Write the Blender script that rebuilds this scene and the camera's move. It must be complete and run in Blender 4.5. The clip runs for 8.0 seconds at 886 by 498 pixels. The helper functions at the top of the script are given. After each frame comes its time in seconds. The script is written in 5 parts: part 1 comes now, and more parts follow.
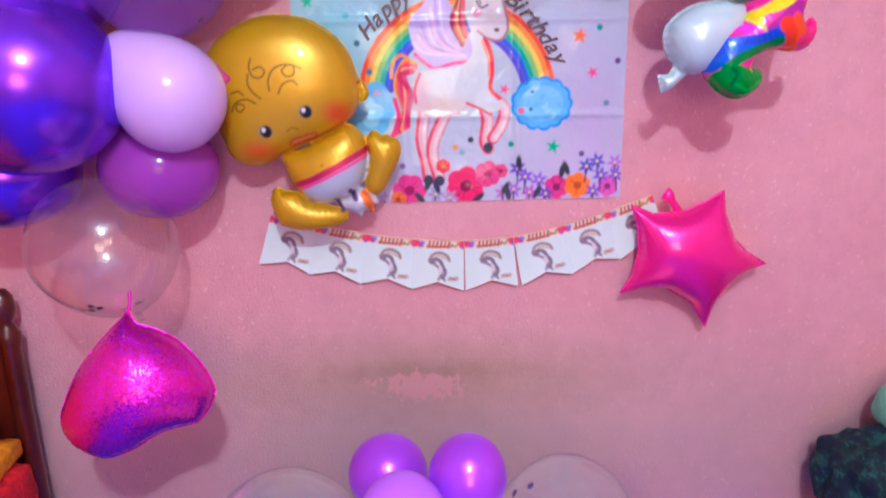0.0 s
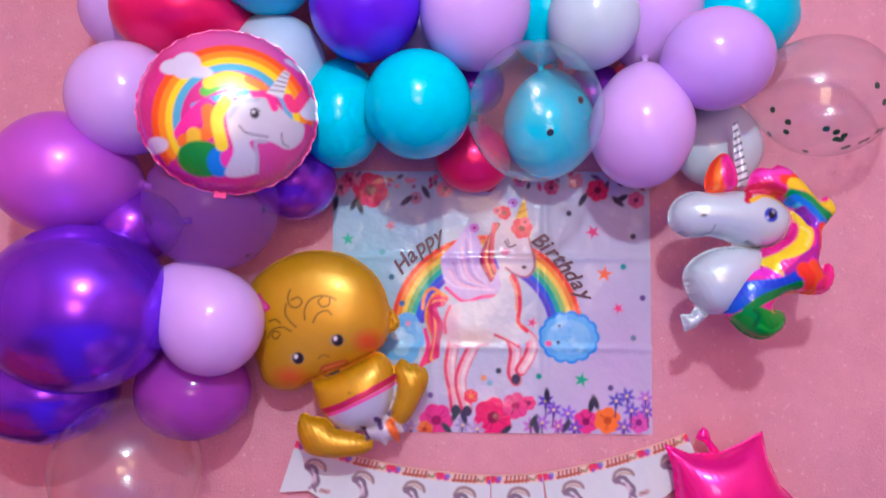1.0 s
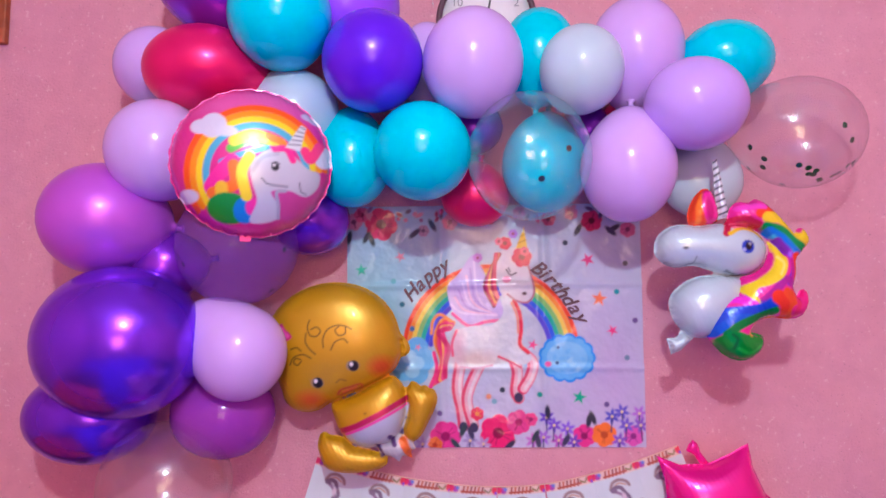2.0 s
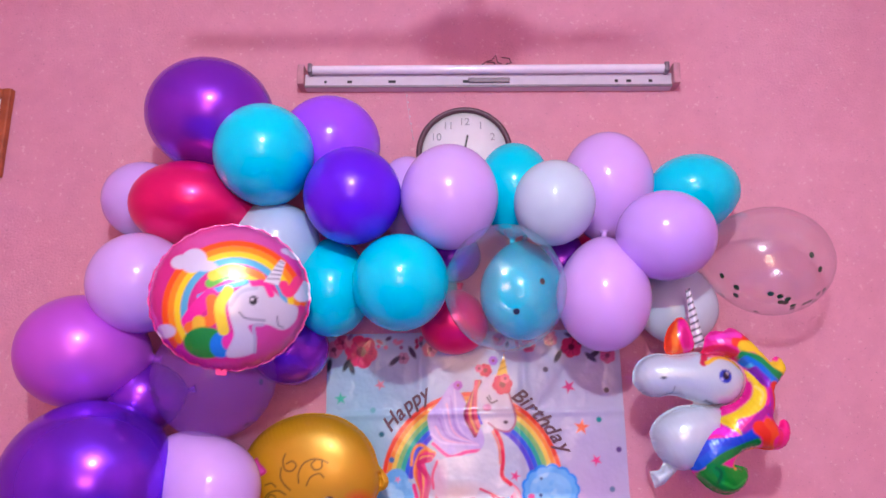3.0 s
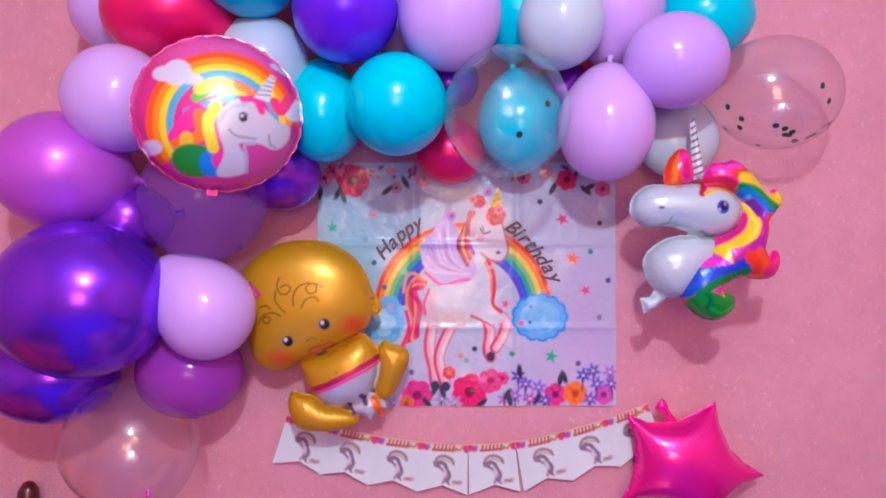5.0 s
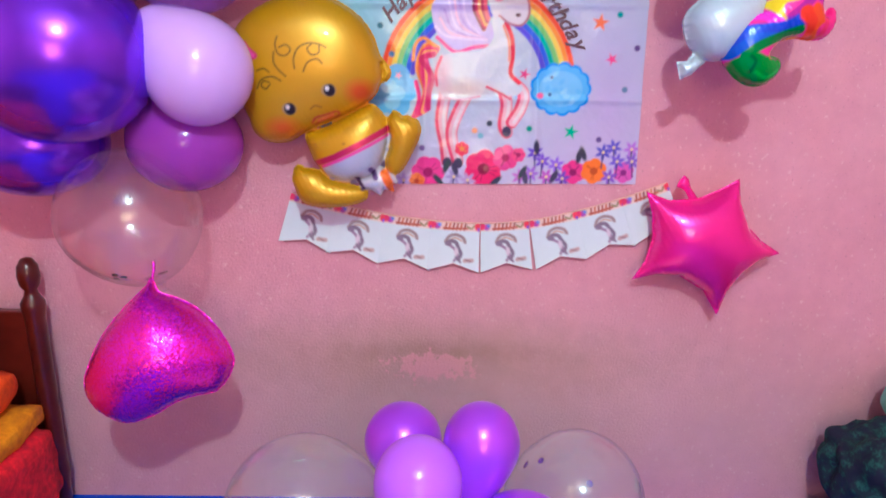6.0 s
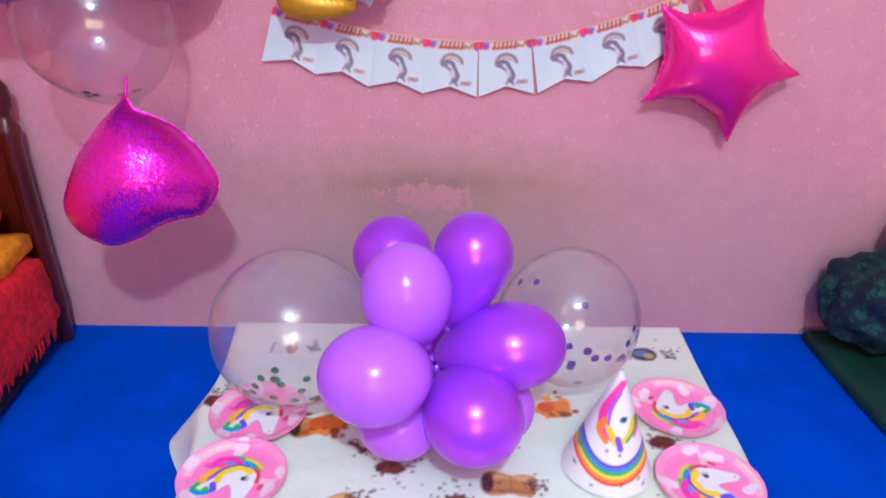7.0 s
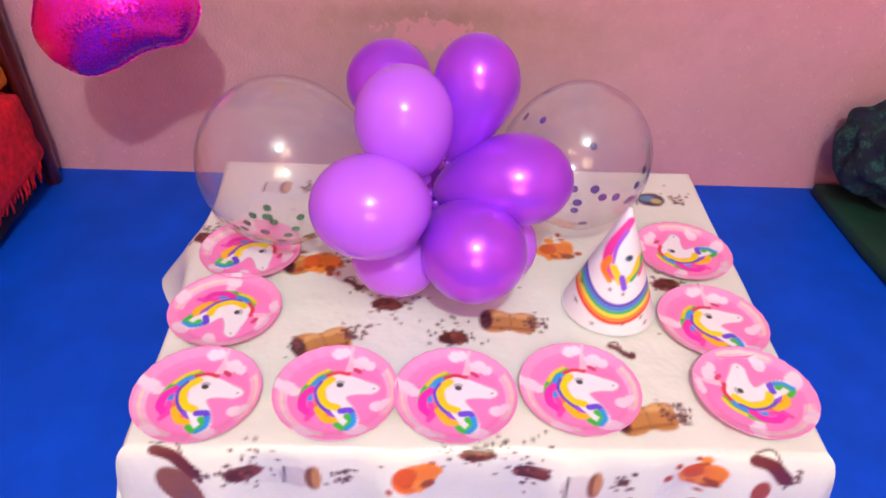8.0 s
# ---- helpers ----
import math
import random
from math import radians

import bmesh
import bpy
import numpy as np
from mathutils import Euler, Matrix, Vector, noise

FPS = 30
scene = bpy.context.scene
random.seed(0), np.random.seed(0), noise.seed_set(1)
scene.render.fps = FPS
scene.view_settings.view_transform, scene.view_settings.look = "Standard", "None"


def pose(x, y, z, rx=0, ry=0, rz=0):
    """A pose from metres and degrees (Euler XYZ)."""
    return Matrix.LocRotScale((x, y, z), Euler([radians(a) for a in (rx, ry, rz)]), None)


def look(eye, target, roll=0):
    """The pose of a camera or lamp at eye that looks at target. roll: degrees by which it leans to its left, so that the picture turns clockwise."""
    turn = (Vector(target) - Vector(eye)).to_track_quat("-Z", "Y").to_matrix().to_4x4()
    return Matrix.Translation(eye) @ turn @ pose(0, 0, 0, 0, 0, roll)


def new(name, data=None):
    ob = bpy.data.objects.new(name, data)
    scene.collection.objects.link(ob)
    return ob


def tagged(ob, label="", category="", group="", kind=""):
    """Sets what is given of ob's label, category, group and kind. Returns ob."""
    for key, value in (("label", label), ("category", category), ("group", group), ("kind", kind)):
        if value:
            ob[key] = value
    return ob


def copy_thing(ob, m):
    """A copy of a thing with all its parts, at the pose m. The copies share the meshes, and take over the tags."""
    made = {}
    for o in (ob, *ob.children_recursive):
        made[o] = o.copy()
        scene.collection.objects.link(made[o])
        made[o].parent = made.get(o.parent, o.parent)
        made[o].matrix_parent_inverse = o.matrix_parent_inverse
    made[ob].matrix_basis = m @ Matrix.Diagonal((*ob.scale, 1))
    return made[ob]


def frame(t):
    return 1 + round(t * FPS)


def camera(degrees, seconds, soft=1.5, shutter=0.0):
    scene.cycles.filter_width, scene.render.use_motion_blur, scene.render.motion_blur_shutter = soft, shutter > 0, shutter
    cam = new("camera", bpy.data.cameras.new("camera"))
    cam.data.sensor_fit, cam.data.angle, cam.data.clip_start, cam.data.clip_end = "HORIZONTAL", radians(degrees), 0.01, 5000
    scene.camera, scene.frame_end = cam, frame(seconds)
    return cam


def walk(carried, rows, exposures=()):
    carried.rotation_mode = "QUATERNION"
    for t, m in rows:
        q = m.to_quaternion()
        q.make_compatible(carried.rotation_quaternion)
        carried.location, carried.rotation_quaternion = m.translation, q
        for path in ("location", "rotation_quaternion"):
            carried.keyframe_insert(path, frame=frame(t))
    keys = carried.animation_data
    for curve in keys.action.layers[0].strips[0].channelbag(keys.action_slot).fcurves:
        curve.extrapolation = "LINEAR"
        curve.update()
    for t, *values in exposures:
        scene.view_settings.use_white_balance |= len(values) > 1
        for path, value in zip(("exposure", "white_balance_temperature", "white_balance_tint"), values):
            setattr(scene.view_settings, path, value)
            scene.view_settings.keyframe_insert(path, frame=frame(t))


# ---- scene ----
cam = camera(65.0, 8.0, soft=1.6, shutter=0.2)
PATH = [
    (0, (0.052, -0.420, 1.360), (0.151, 1.517, 0.873), 0.5),
    (0.5, (0.104, -0.445, 1.352), (0.107, 1.552, 1.242), 1.0),
    (1, (0.097, -0.449, 1.390), (0.058, 1.546, 1.523), 1.8),
    (1.2, (0.080, -0.471, 1.404), (0.042, 1.520, 1.587), 1.6),
    (2.3, (0.148, -0.637, 1.482), (0.052, 1.357, 1.606), 0.5),
    (2.5, (0.159, -0.638, 1.491), (0.068, 1.344, 1.742), 0.2),
    (3, (0.170, -0.639, 1.530), (0.103, 1.313, 1.962), 0.4),
    (3.5, (0.175, -0.636, 1.547), (0.127, 1.340, 1.855), 0.6),
    (4, (0.177, -0.616, 1.527), (0.130, 1.374, 1.717), 1.1),
    (5.3, (0.087, -0.541, 1.435), (0.119, 1.454, 1.304), 1.6),
    (5.5, (0.075, -0.506, 1.418), (0.115, 1.474, 1.145), 2.0),
    (6, (0.032, -0.460, 1.320), (0.104, 1.478, 0.828), 1.8),
    (6.5, (0.044, -0.432, 1.256), (0.109, 1.448, 0.576), 2.6),
    (7, (0.063, -0.412, 1.198), (0.128, 1.393, 0.338), 1.8),
    (7.5, (0.068, -0.391, 1.143), (0.139, 1.308, 0.089), 2.6),
    (8, (0.065, -0.379, 1.111), (0.140, 1.230, -0.075), 2.9),
]
# the phone's own exposure and white balance drift as it tilts
EXPOSURES = [(0, 0.28, 5500, -16), (0.5, 0.14, 5550, -6), (1, 0.03, 5850, 1), (2.5, -0.01, 5900, 6), (3, -0.01, 5950, 14), (4, -0.03, 5950, 13), (5.5, 0.12, 5800, -8), (6, 0.22, 5550, -21), (7, 0.20, 5200, -21), (8, 0.2, 6900, -7)]
walk(cam, [(t, look(eye, target, roll)) for t, eye, target, roll in PATH], EXPOSURES)

# world: a dim evening outside, seen through the barred window behind the camera
world = bpy.data.worlds.new("world")
scene.world = world
world.use_nodes = True
sky = world.node_tree.nodes.new("ShaderNodeTexSky")
sky.sky_type, sky.sun_disc = "NISHITA", False
sky.sun_elevation, sky.sun_rotation = radians(20), radians(200)
world.node_tree.links.new(sky.outputs[0], world.node_tree.nodes["Background"].inputs[0])
world.node_tree.nodes["Background"].inputs[1].default_value = 0.12

# the room's lamp: a bare bulb under the ceiling
BULB = (0.15, -1.45, 2.75)
bulb_light = new("bulb_light", bpy.data.lights.new("bulb_light", "POINT"))
bulb_light.data.energy, bulb_light.data.shadow_soft_size = 152, 0.062
bulb_light.data.color = (0.86, 0.98, 1.0)
bulb_light.location = BULB
window_light = new("window_light", bpy.data.lights.new("window_light", "AREA"))
window_light.data.shape, window_light.data.size, window_light.data.size_y = "RECTANGLE", 0.95, 1.05
window_light.data.energy, window_light.data.color = 36, (1.0, 0.58, 0.38)
window_light.matrix_world = look((0.25, -2.93, 1.6), (0.25, 0, 1.6))


# ---- colours and materials ----
def hexa(h):
    """Linear colour of a screen colour such as d9a0f0."""
    v = [int(h[i:i + 2], 16) / 255 for i in (0, 2, 4)]
    return tuple(c / 12.92 if c <= 0.04045 else ((c + 0.055) / 1.055) ** 2.4 for c in v)


def material(name):
    m = bpy.data.materials.new(name)
    m.use_nodes = True
    return m, m.node_tree.nodes, m.node_tree.links, m.node_tree.nodes["Principled BSDF"]


def ramp(nodes, links, source, stops):
    r = nodes.new("ShaderNodeValToRGB")
    el = r.color_ramp.elements
    while len(el) < len(stops):
        el.new(0.5)
    for e, (p, c) in zip(el, stops):
        e.position, e.color = p, (*c, 1)
    links.new(source, r.inputs[0])
    return r.outputs[0]


def noise_tex(nodes, links, scale, detail=4, rough=0.55, coord="Object"):
    co = nodes.new("ShaderNodeTexCoord")
    n = nodes.new("ShaderNodeTexNoise")
    n.inputs["Scale"].default_value, n.inputs["Detail"].default_value, n.inputs["Roughness"].default_value = scale, detail, rough
    links.new(co.outputs[coord], n.inputs["Vector"])
    return n.outputs["Fac"]


def bump(nodes, links, bsdf, source, strength, distance=0.002):
    b = nodes.new("ShaderNodeBump")
    b.inputs["Strength"].default_value, b.inputs["Distance"].default_value = strength, distance
    links.new(source, b.inputs["Height"])
    links.new(b.outputs[0], bsdf.inputs["Normal"])


def mixed(nodes, links, fac, a, b, mode="MIX"):
    mx = nodes.new("ShaderNodeMix")
    mx.data_type, mx.blend_type = "RGBA", mode
    for sock, v in ((mx.inputs[0], fac), (mx.inputs[6], a), (mx.inputs[7], b)):
        if isinstance(v, bpy.types.NodeSocket):
            links.new(v, sock)
        else:
            sock.default_value = v if isinstance(v, (int, float)) else (*v, 1)
    return mx.outputs[2]


def plain(name, colour, rough=0.5, metal=0.0, vary=0.12, scale=30, relief=0.0, coat=0.0):
    m, n, l, b = material(name)
    c = hexa(colour)
    f = noise_tex(n, l, scale)
    l.new(ramp(n, l, f, [(0.3, tuple(x * (1 - vary) for x in c)), (0.7, tuple(min(1, x * (1 + vary)) for x in c))]), b.inputs["Base Color"])
    b.inputs["Roughness"].default_value, b.inputs["Metallic"].default_value = rough, metal
    b.inputs["Coat Weight"].default_value = coat
    if relief:
        bump(n, l, b, f, relief)
    return m


def latex(name, colour, rough=0.2, metal=0.0, see=0.0):
    """Stretched rubber: a touch darker and cloudier where it is thick."""
    m, n, l, b = material(name)
    c = hexa(colour)
    f = noise_tex(n, l, 9, 2)
    l.new(ramp(n, l, f, [(0.3, tuple(x * 0.93 for x in c)), (0.7, c)]), b.inputs["Base Color"])
    b.inputs["Roughness"].default_value, b.inputs["Metallic"].default_value = rough, metal
    b.inputs["Subsurface Weight"].default_value = 0.0 if metal else 0.25
    b.inputs["Subsurface Radius"].default_value = (0.05, 0.04, 0.06)
    b.inputs["Coat Weight"].default_value, b.inputs["Coat Roughness"].default_value = 0.12, 0.1
    b.inputs["Specular IOR Level"].default_value = 0.42
    if see:
        out = n["Material Output"]
        t = n.new("ShaderNodeBsdfTransparent")
        t.inputs[0].default_value = (*[0.8 + 0.2 * x for x in c], 1)
        mx = n.new("ShaderNodeMixShader")
        mx.inputs[0].default_value = see
        l.new(b.outputs[0], mx.inputs[1])
        l.new(t.outputs[0], mx.inputs[2])
        l.new(mx.outputs[0], out.inputs[0])
    return m


def clear_film(name, tint, milk):
    """Clear stretched film: see-through, glossier at grazing angles, with a trace of milkiness."""
    m, n, l, b = material(name)
    out = n["Material Output"]
    t = n.new("ShaderNodeBsdfTransparent")
    t.inputs[0].default_value = (*tint, 1)
    b.inputs["Base Color"].default_value, b.inputs["Roughness"].default_value = (0.9, 0.86, 0.9, 1), 0.3
    m1 = n.new("ShaderNodeMixShader")
    m1.inputs[0].default_value = milk
    l.new(t.outputs[0], m1.inputs[1])
    l.new(b.outputs[0], m1.inputs[2])
    g = n.new("ShaderNodeBsdfGlossy")
    g.inputs["Roughness"].default_value = 0.13
    lw = n.new("ShaderNodeLayerWeight")
    pw = n.new("ShaderNodeMath")
    pw.operation = "POWER"
    l.new(lw.outputs["Facing"], pw.inputs[0])
    pw.inputs[1].default_value = 3.0
    fr = n.new("ShaderNodeMath")
    fr.operation = "MULTIPLY_ADD"
    l.new(pw.outputs[0], fr.inputs[0])
    fr.inputs[1].default_value, fr.inputs[2].default_value = 0.7, 0.075
    m2 = n.new("ShaderNodeMixShader")
    l.new(fr.outputs[0], m2.inputs[0])
    l.new(m1.outputs[0], m2.inputs[1])
    l.new(g.outputs[0], m2.inputs[2])
    l.new(m2.outputs[0], out.inputs[0])
    return m


def printed(name, rough=0.3, metal=0.0, coat=0.0, wrinkle=0.0, scale=25, distance=0.004):
    """Ink on film, foil or paper: the colour comes from the drawing on the mesh."""
    m, n, l, b = material(name)
    a = n.new("ShaderNodeAttribute")
    a.attribute_name = "ink"
    f = noise_tex(n, l, scale, 3)
    l.new(mixed(n, l, 0.12, a.outputs["Color"], ramp(n, l, f, [(0.3, (0.75, 0.75, 0.75)), (0.7, (1, 1, 1))]), "MULTIPLY"), b.inputs["Base Color"])
    b.inputs["Roughness"].default_value, b.inputs["Metallic"].default_value = rough, metal
    b.inputs["Coat Weight"].default_value, b.inputs["Coat Roughness"].default_value = coat, 0.05
    if wrinkle:
        bump(n, l, b, f, wrinkle, distance)
    return m


def wall_paint():
    """Pink limewash on rough plaster: flecks, a damp brown stain low down and a flaked patch in it."""
    m, n, l, b = material("pink_plaster")
    big, mid, fine = noise_tex(n, l, 1.6, 5), noise_tex(n, l, 14, 6, 0.65), noise_tex(n, l, 130, 3, 0.6)
    base = ramp(n, l, big, [(0.3, hexa("db94a5")), (0.7, hexa("e3a1b0"))])
    base = mixed(n, l, 0.22, base, ramp(n, l, mid, [(0.35, (0.72, 0.66, 0.68)), (0.6, (1, 1, 1))]), "MULTIPLY")
    dark = ramp(n, l, fine, [(0.29, (0.35, 0.26, 0.28)), (0.36, (1, 1, 1))])
    base = mixed(n, l, 0.55, base, dark, "MULTIPLY")
    light = ramp(n, l, noise_tex(n, l, 75, 2), [(0.665, (0, 0, 0)), (0.70, (1, 1, 1))])
    base = mixed(n, l, mixed(n, l, 1.0, light, (0.45, 0.45, 0.45), "MULTIPLY"), base, hexa("f0c4cc"))

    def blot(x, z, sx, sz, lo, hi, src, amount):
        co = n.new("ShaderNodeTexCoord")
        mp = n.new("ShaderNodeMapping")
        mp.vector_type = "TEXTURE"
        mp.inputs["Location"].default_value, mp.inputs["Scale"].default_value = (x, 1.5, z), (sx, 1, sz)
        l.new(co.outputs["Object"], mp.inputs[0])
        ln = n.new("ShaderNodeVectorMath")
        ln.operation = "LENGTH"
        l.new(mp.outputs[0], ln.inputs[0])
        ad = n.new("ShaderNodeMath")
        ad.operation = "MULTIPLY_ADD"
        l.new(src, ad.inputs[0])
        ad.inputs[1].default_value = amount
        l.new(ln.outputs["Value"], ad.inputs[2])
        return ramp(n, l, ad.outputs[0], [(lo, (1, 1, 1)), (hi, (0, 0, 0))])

    # wide ragged oval low on the wall, toning the pink towards grey
    low_tone = blot(0.1, 0.28, 2.6, 0.62, 0.35, 1.25, big, 0.5)
    base = mixed(n, l, mixed(n, l, 1.0, low_tone, (0.75, 0.75, 0.75), "MULTIPLY"), base, hexa("bfa3a2"))
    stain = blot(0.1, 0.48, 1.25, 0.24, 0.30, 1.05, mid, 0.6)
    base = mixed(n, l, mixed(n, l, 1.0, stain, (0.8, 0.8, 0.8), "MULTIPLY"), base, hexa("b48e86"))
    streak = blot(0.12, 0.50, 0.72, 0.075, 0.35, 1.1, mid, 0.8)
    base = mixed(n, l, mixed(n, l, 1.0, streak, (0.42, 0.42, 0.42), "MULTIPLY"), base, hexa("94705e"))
    flake = blot(0.080, 0.452, 0.55, 0.20, 0.665, 0.725, noise_tex(n, l, 22, 5, 0.75), 1.0)
    base = mixed(n, l, mixed(n, l, 1.0, flake, (0.75, 0.75, 0.75), "MULTIPLY"), base, hexa("dc9aa6"))
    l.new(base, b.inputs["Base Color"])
    b.inputs["Roughness"].default_value = 0.75
    bump(n, l, b, mixed(n, l, 0.6, mid, fine), 0.75, 0.006)
    return m


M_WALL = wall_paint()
M_CEIL = plain("ceiling_paint", "e8d8dc", 0.8, vary=0.05, scale=4)
M_FLOOR = plain("blue_floor_sheet", "004cd8", 0.6, vary=0.12, scale=7, relief=0.15)
M_FLOOR.node_tree.nodes["Principled BSDF"].inputs["Specular IOR Level"].default_value = 0.2
M_WOOD = plain("dark_red_wood", "521610", 0.3, vary=0.35, scale=14, coat=0.4)
M_FRAME = plain("brown_frame_wood", "a8552c", 0.4, vary=0.3, scale=20)
M_BROWN = plain("dark_brown_plastic", "5e404c", 0.4)
M_WHITE = plain("white_enamel", "d2c8d2", 0.35, vary=0.04)
M_GREY = plain("grey_metal", "8a7f86", 0.4, 0.6)
M_DARK = plain("black_marking", "2a2228", 0.5)
M_RUST = plain("end_cap", "c48c94", 0.6)
M_PAPER = plain("paper_face", "f2eef2", 0.6, vary=0.03)
M_TUBE = plain("unlit_glass_tube", "f4eaf2", 0.15, vary=0.03, coat=0.6)

CYAN = latex("cyan_latex", "00dcee")
LILAC = latex("lilac_latex", "d6b0f4")
PINKLILAC = latex("pink_lilac_latex", "dcb0f6")
LIGHTVIOLET = latex("light_violet_latex", "a452ff")
DEEPVIOLET = latex("deep_violet_latex", "6a1cf2", 0.27, 0.2)
DARKPURPLE = latex("dark_purple_pearl", "9030d6", 0.26, 0.6)
CHROME = latex("violet_chrome_latex", "8434ee", 0.22, 0.72)
CRIMSON = latex("crimson_pearl_latex", "f0106e", 0.32, 0.4)
ORCHID = latex("orchid_pearl_latex", "cc5ee2", 0.34, 0.3)
PALE = latex("pale_blue_white_latex", "bcd2e8")
WHITE = latex("white_latex", "c8dae6")
PURPLE = latex("purple_latex", "c268ff", 0.26)
MIDPURPLE = latex("mid_purple_latex", "b448f6", 0.28, 0.4)
SMOKE = latex("sheer_purple_latex", "b06ae0", 0.14, 0.0, 0.72)
SMOKE2 = latex("sheer_magenta_latex", "bc48d4", 0.16, 0.0, 0.38)
CLEAR = clear_film("clear_film", (0.985, 0.975, 0.985), 0.02)
CLEARHAZE = clear_film("hazy_clear_film", (0.98, 0.98, 0.99), 0.07)

P_POSTER = printed("poster_film", 0.17, 0.0, 0.22, 0.8, 10, 0.014)
P_POSTER.node_tree.nodes["Principled BSDF"].inputs["Specular IOR Level"].default_value = 0.32
P_FOIL = printed("printed_foil", 0.26, 0.14, 0.25, 0.25, 40)
P_CLOTH = printed("printed_oilcloth", 0.3, 0.0, 0.25, 0.55, 12, 0.014)
P_CARD = printed("printed_card", 0.4, 0.0, 0.15)
P_GOLD = printed("gold_foil", 0.36, 0.3, 0.2, 0.2, 30)
P_STAR = printed("magenta_foil", 0.25, 0.42, 0.5, 0.22, 24)


def holo():
    """Holographic foil: fine facets that break the light into sparks of colour."""
    m, n, l, b = material("holographic_pink_foil")
    co = n.new("ShaderNodeTexCoord")
    v = n.new("ShaderNodeTexVoronoi")
    v.inputs["Scale"].default_value = 330
    l.new(co.outputs["Object"], v.inputs["Vector"])
    hs = n.new("ShaderNodeHueSaturation")
    hs.inputs["Color"].default_value = (*hexa("f01ac0"), 1)
    sep = n.new("ShaderNodeSeparateColor")
    l.new(v.outputs["Color"], sep.inputs[0])
    mr = n.new("ShaderNodeMapRange")
    mr.inputs[3].default_value, mr.inputs[4].default_value = 0.40, 0.57
    l.new(sep.outputs[0], mr.inputs[0])
    l.new(mr.outputs[0], hs.inputs["Hue"])
    l.new(hs.outputs[0], b.inputs["Base Color"])
    b.inputs["Metallic"].default_value, b.inputs["Roughness"].default_value = 0.75, 0.22
    b.inputs["Coat Weight"].default_value = 0.3
    b.inputs["Thin Film Thickness"].default_value = 560
    ge = n.new("ShaderNodeNewGeometry")
    ma = n.new("ShaderNodeVectorMath")
    ma.operation = "MULTIPLY_ADD"
    l.new(v.outputs["Color"], ma.inputs[0])
    ma.inputs[1].default_value, ma.inputs[2].default_value = (0.30, 0.30, 0.30), (-0.15, -0.15, -0.15)
    ad = n.new("ShaderNodeVectorMath")
    l.new(ma.outputs[0], ad.inputs[0])
    l.new(ge.outputs["Normal"], ad.inputs[1])
    no = n.new("ShaderNodeVectorMath")
    no.operation = "NORMALIZE"
    l.new(ad.outputs[0], no.inputs[0])
    l.new(no.outputs[0], b.inputs["Normal"])
    return m


P_HOLO = holo()


# ---- building helpers ----
def mesh_from(name, verts, faces, mat, smooth=True):
    me = bpy.data.meshes.new(name)
    me.from_pydata([tuple(map(float, v)) for v in verts], [], faces)
    me.materials.append(mat)
    if smooth:
        me.polygons.foreach_set("use_smooth", [True] * len(me.polygons))
    me.update()
    return me


def part(name, bm, mat, parent, label="", smooth=True):
    """One mesh object under a thing or a part, from a bmesh or a finished mesh."""
    if isinstance(bm, bpy.types.Mesh):
        me = bm
    else:
        me = bpy.data.meshes.new(name)
        bm.to_mesh(me)
        bm.free()
        me.materials.append(mat)
        if smooth:
            me.polygons.foreach_set("use_smooth", [True] * len(me.polygons))
    ob = new(name, me)
    ob.parent = parent
    if label:
        ob["label"] = label
    return ob


def thing(name, m, label, category, group="", kind=""):
    ob = new(name)
    ob.empty_display_size = 0.05
    ob.matrix_world = m
    return tagged(ob, label, category, group, kind)


def box(x0, x1, y0, y1, z0, z1, bevel=0.0, segs=2):
    bm = bmesh.new()
    bmesh.ops.create_cube(bm, size=1)
    for v in bm.verts:
        v.co = Vector((x0 + (v.co.x + .5) * (x1 - x0), y0 + (v.co.y + .5) * (y1 - y0), z0 + (v.co.z + .5) * (z1 - z0)))
    if bevel:
        bmesh.ops.bevel(bm, geom=list(bm.edges), offset=bevel, segments=segs, profile=0.5, affect="EDGES")
    return bm


def lathe(profile, steps=32, axis="Z"):
    """A turned shape from (radius, height) pairs."""
    verts, faces = [], []
    for r, h in profile:
        for k in range(steps):
            a = 2 * math.pi * k / steps
            verts.append((r * math.cos(a), r * math.sin(a), h) if axis == "Z" else (r * math.cos(a), -h, r * math.sin(a)))
    for i in range(len(profile) - 1):
        for k in range(steps):
            q = [i * steps + k, i * steps + (k + 1) % steps, (i + 1) * steps + (k + 1) % steps, (i + 1) * steps + k]
            faces.append(q)
    bm = bmesh.new()
    vs = [bm.verts.new(v) for v in verts]
    for q in faces:
        bm.faces.new([vs[i] for i in q])
    bmesh.ops.remove_doubles(bm, verts=bm.verts, dist=1e-6)
    bmesh.ops.recalc_face_normals(bm, faces=bm.faces)
    return bm


def tube(points, radius, cyclic=False, sides=8):
    """A round wire along points, as a bmesh."""
    cu = bpy.data.curves.new("wire", "CURVE")
    cu.dimensions, cu.bevel_depth, cu.bevel_resolution = "3D", radius, max(1, sides // 4)
    sp = cu.splines.new("POLY")
    sp.points.add(len(points) - 1)
    for p, q in zip(sp.points, points):
        p.co = (*q, 1)
    sp.use_cyclic_u = cyclic
    ob = bpy.data.objects.new("wire", cu)
    me = bpy.data.meshes.new_from_object(ob)
    bm = bmesh.new()
    bm.from_mesh(me)
    bpy.data.objects.remove(ob)
    bpy.data.meshes.remove(me)
    bpy.data.curves.remove(cu)
    return bm


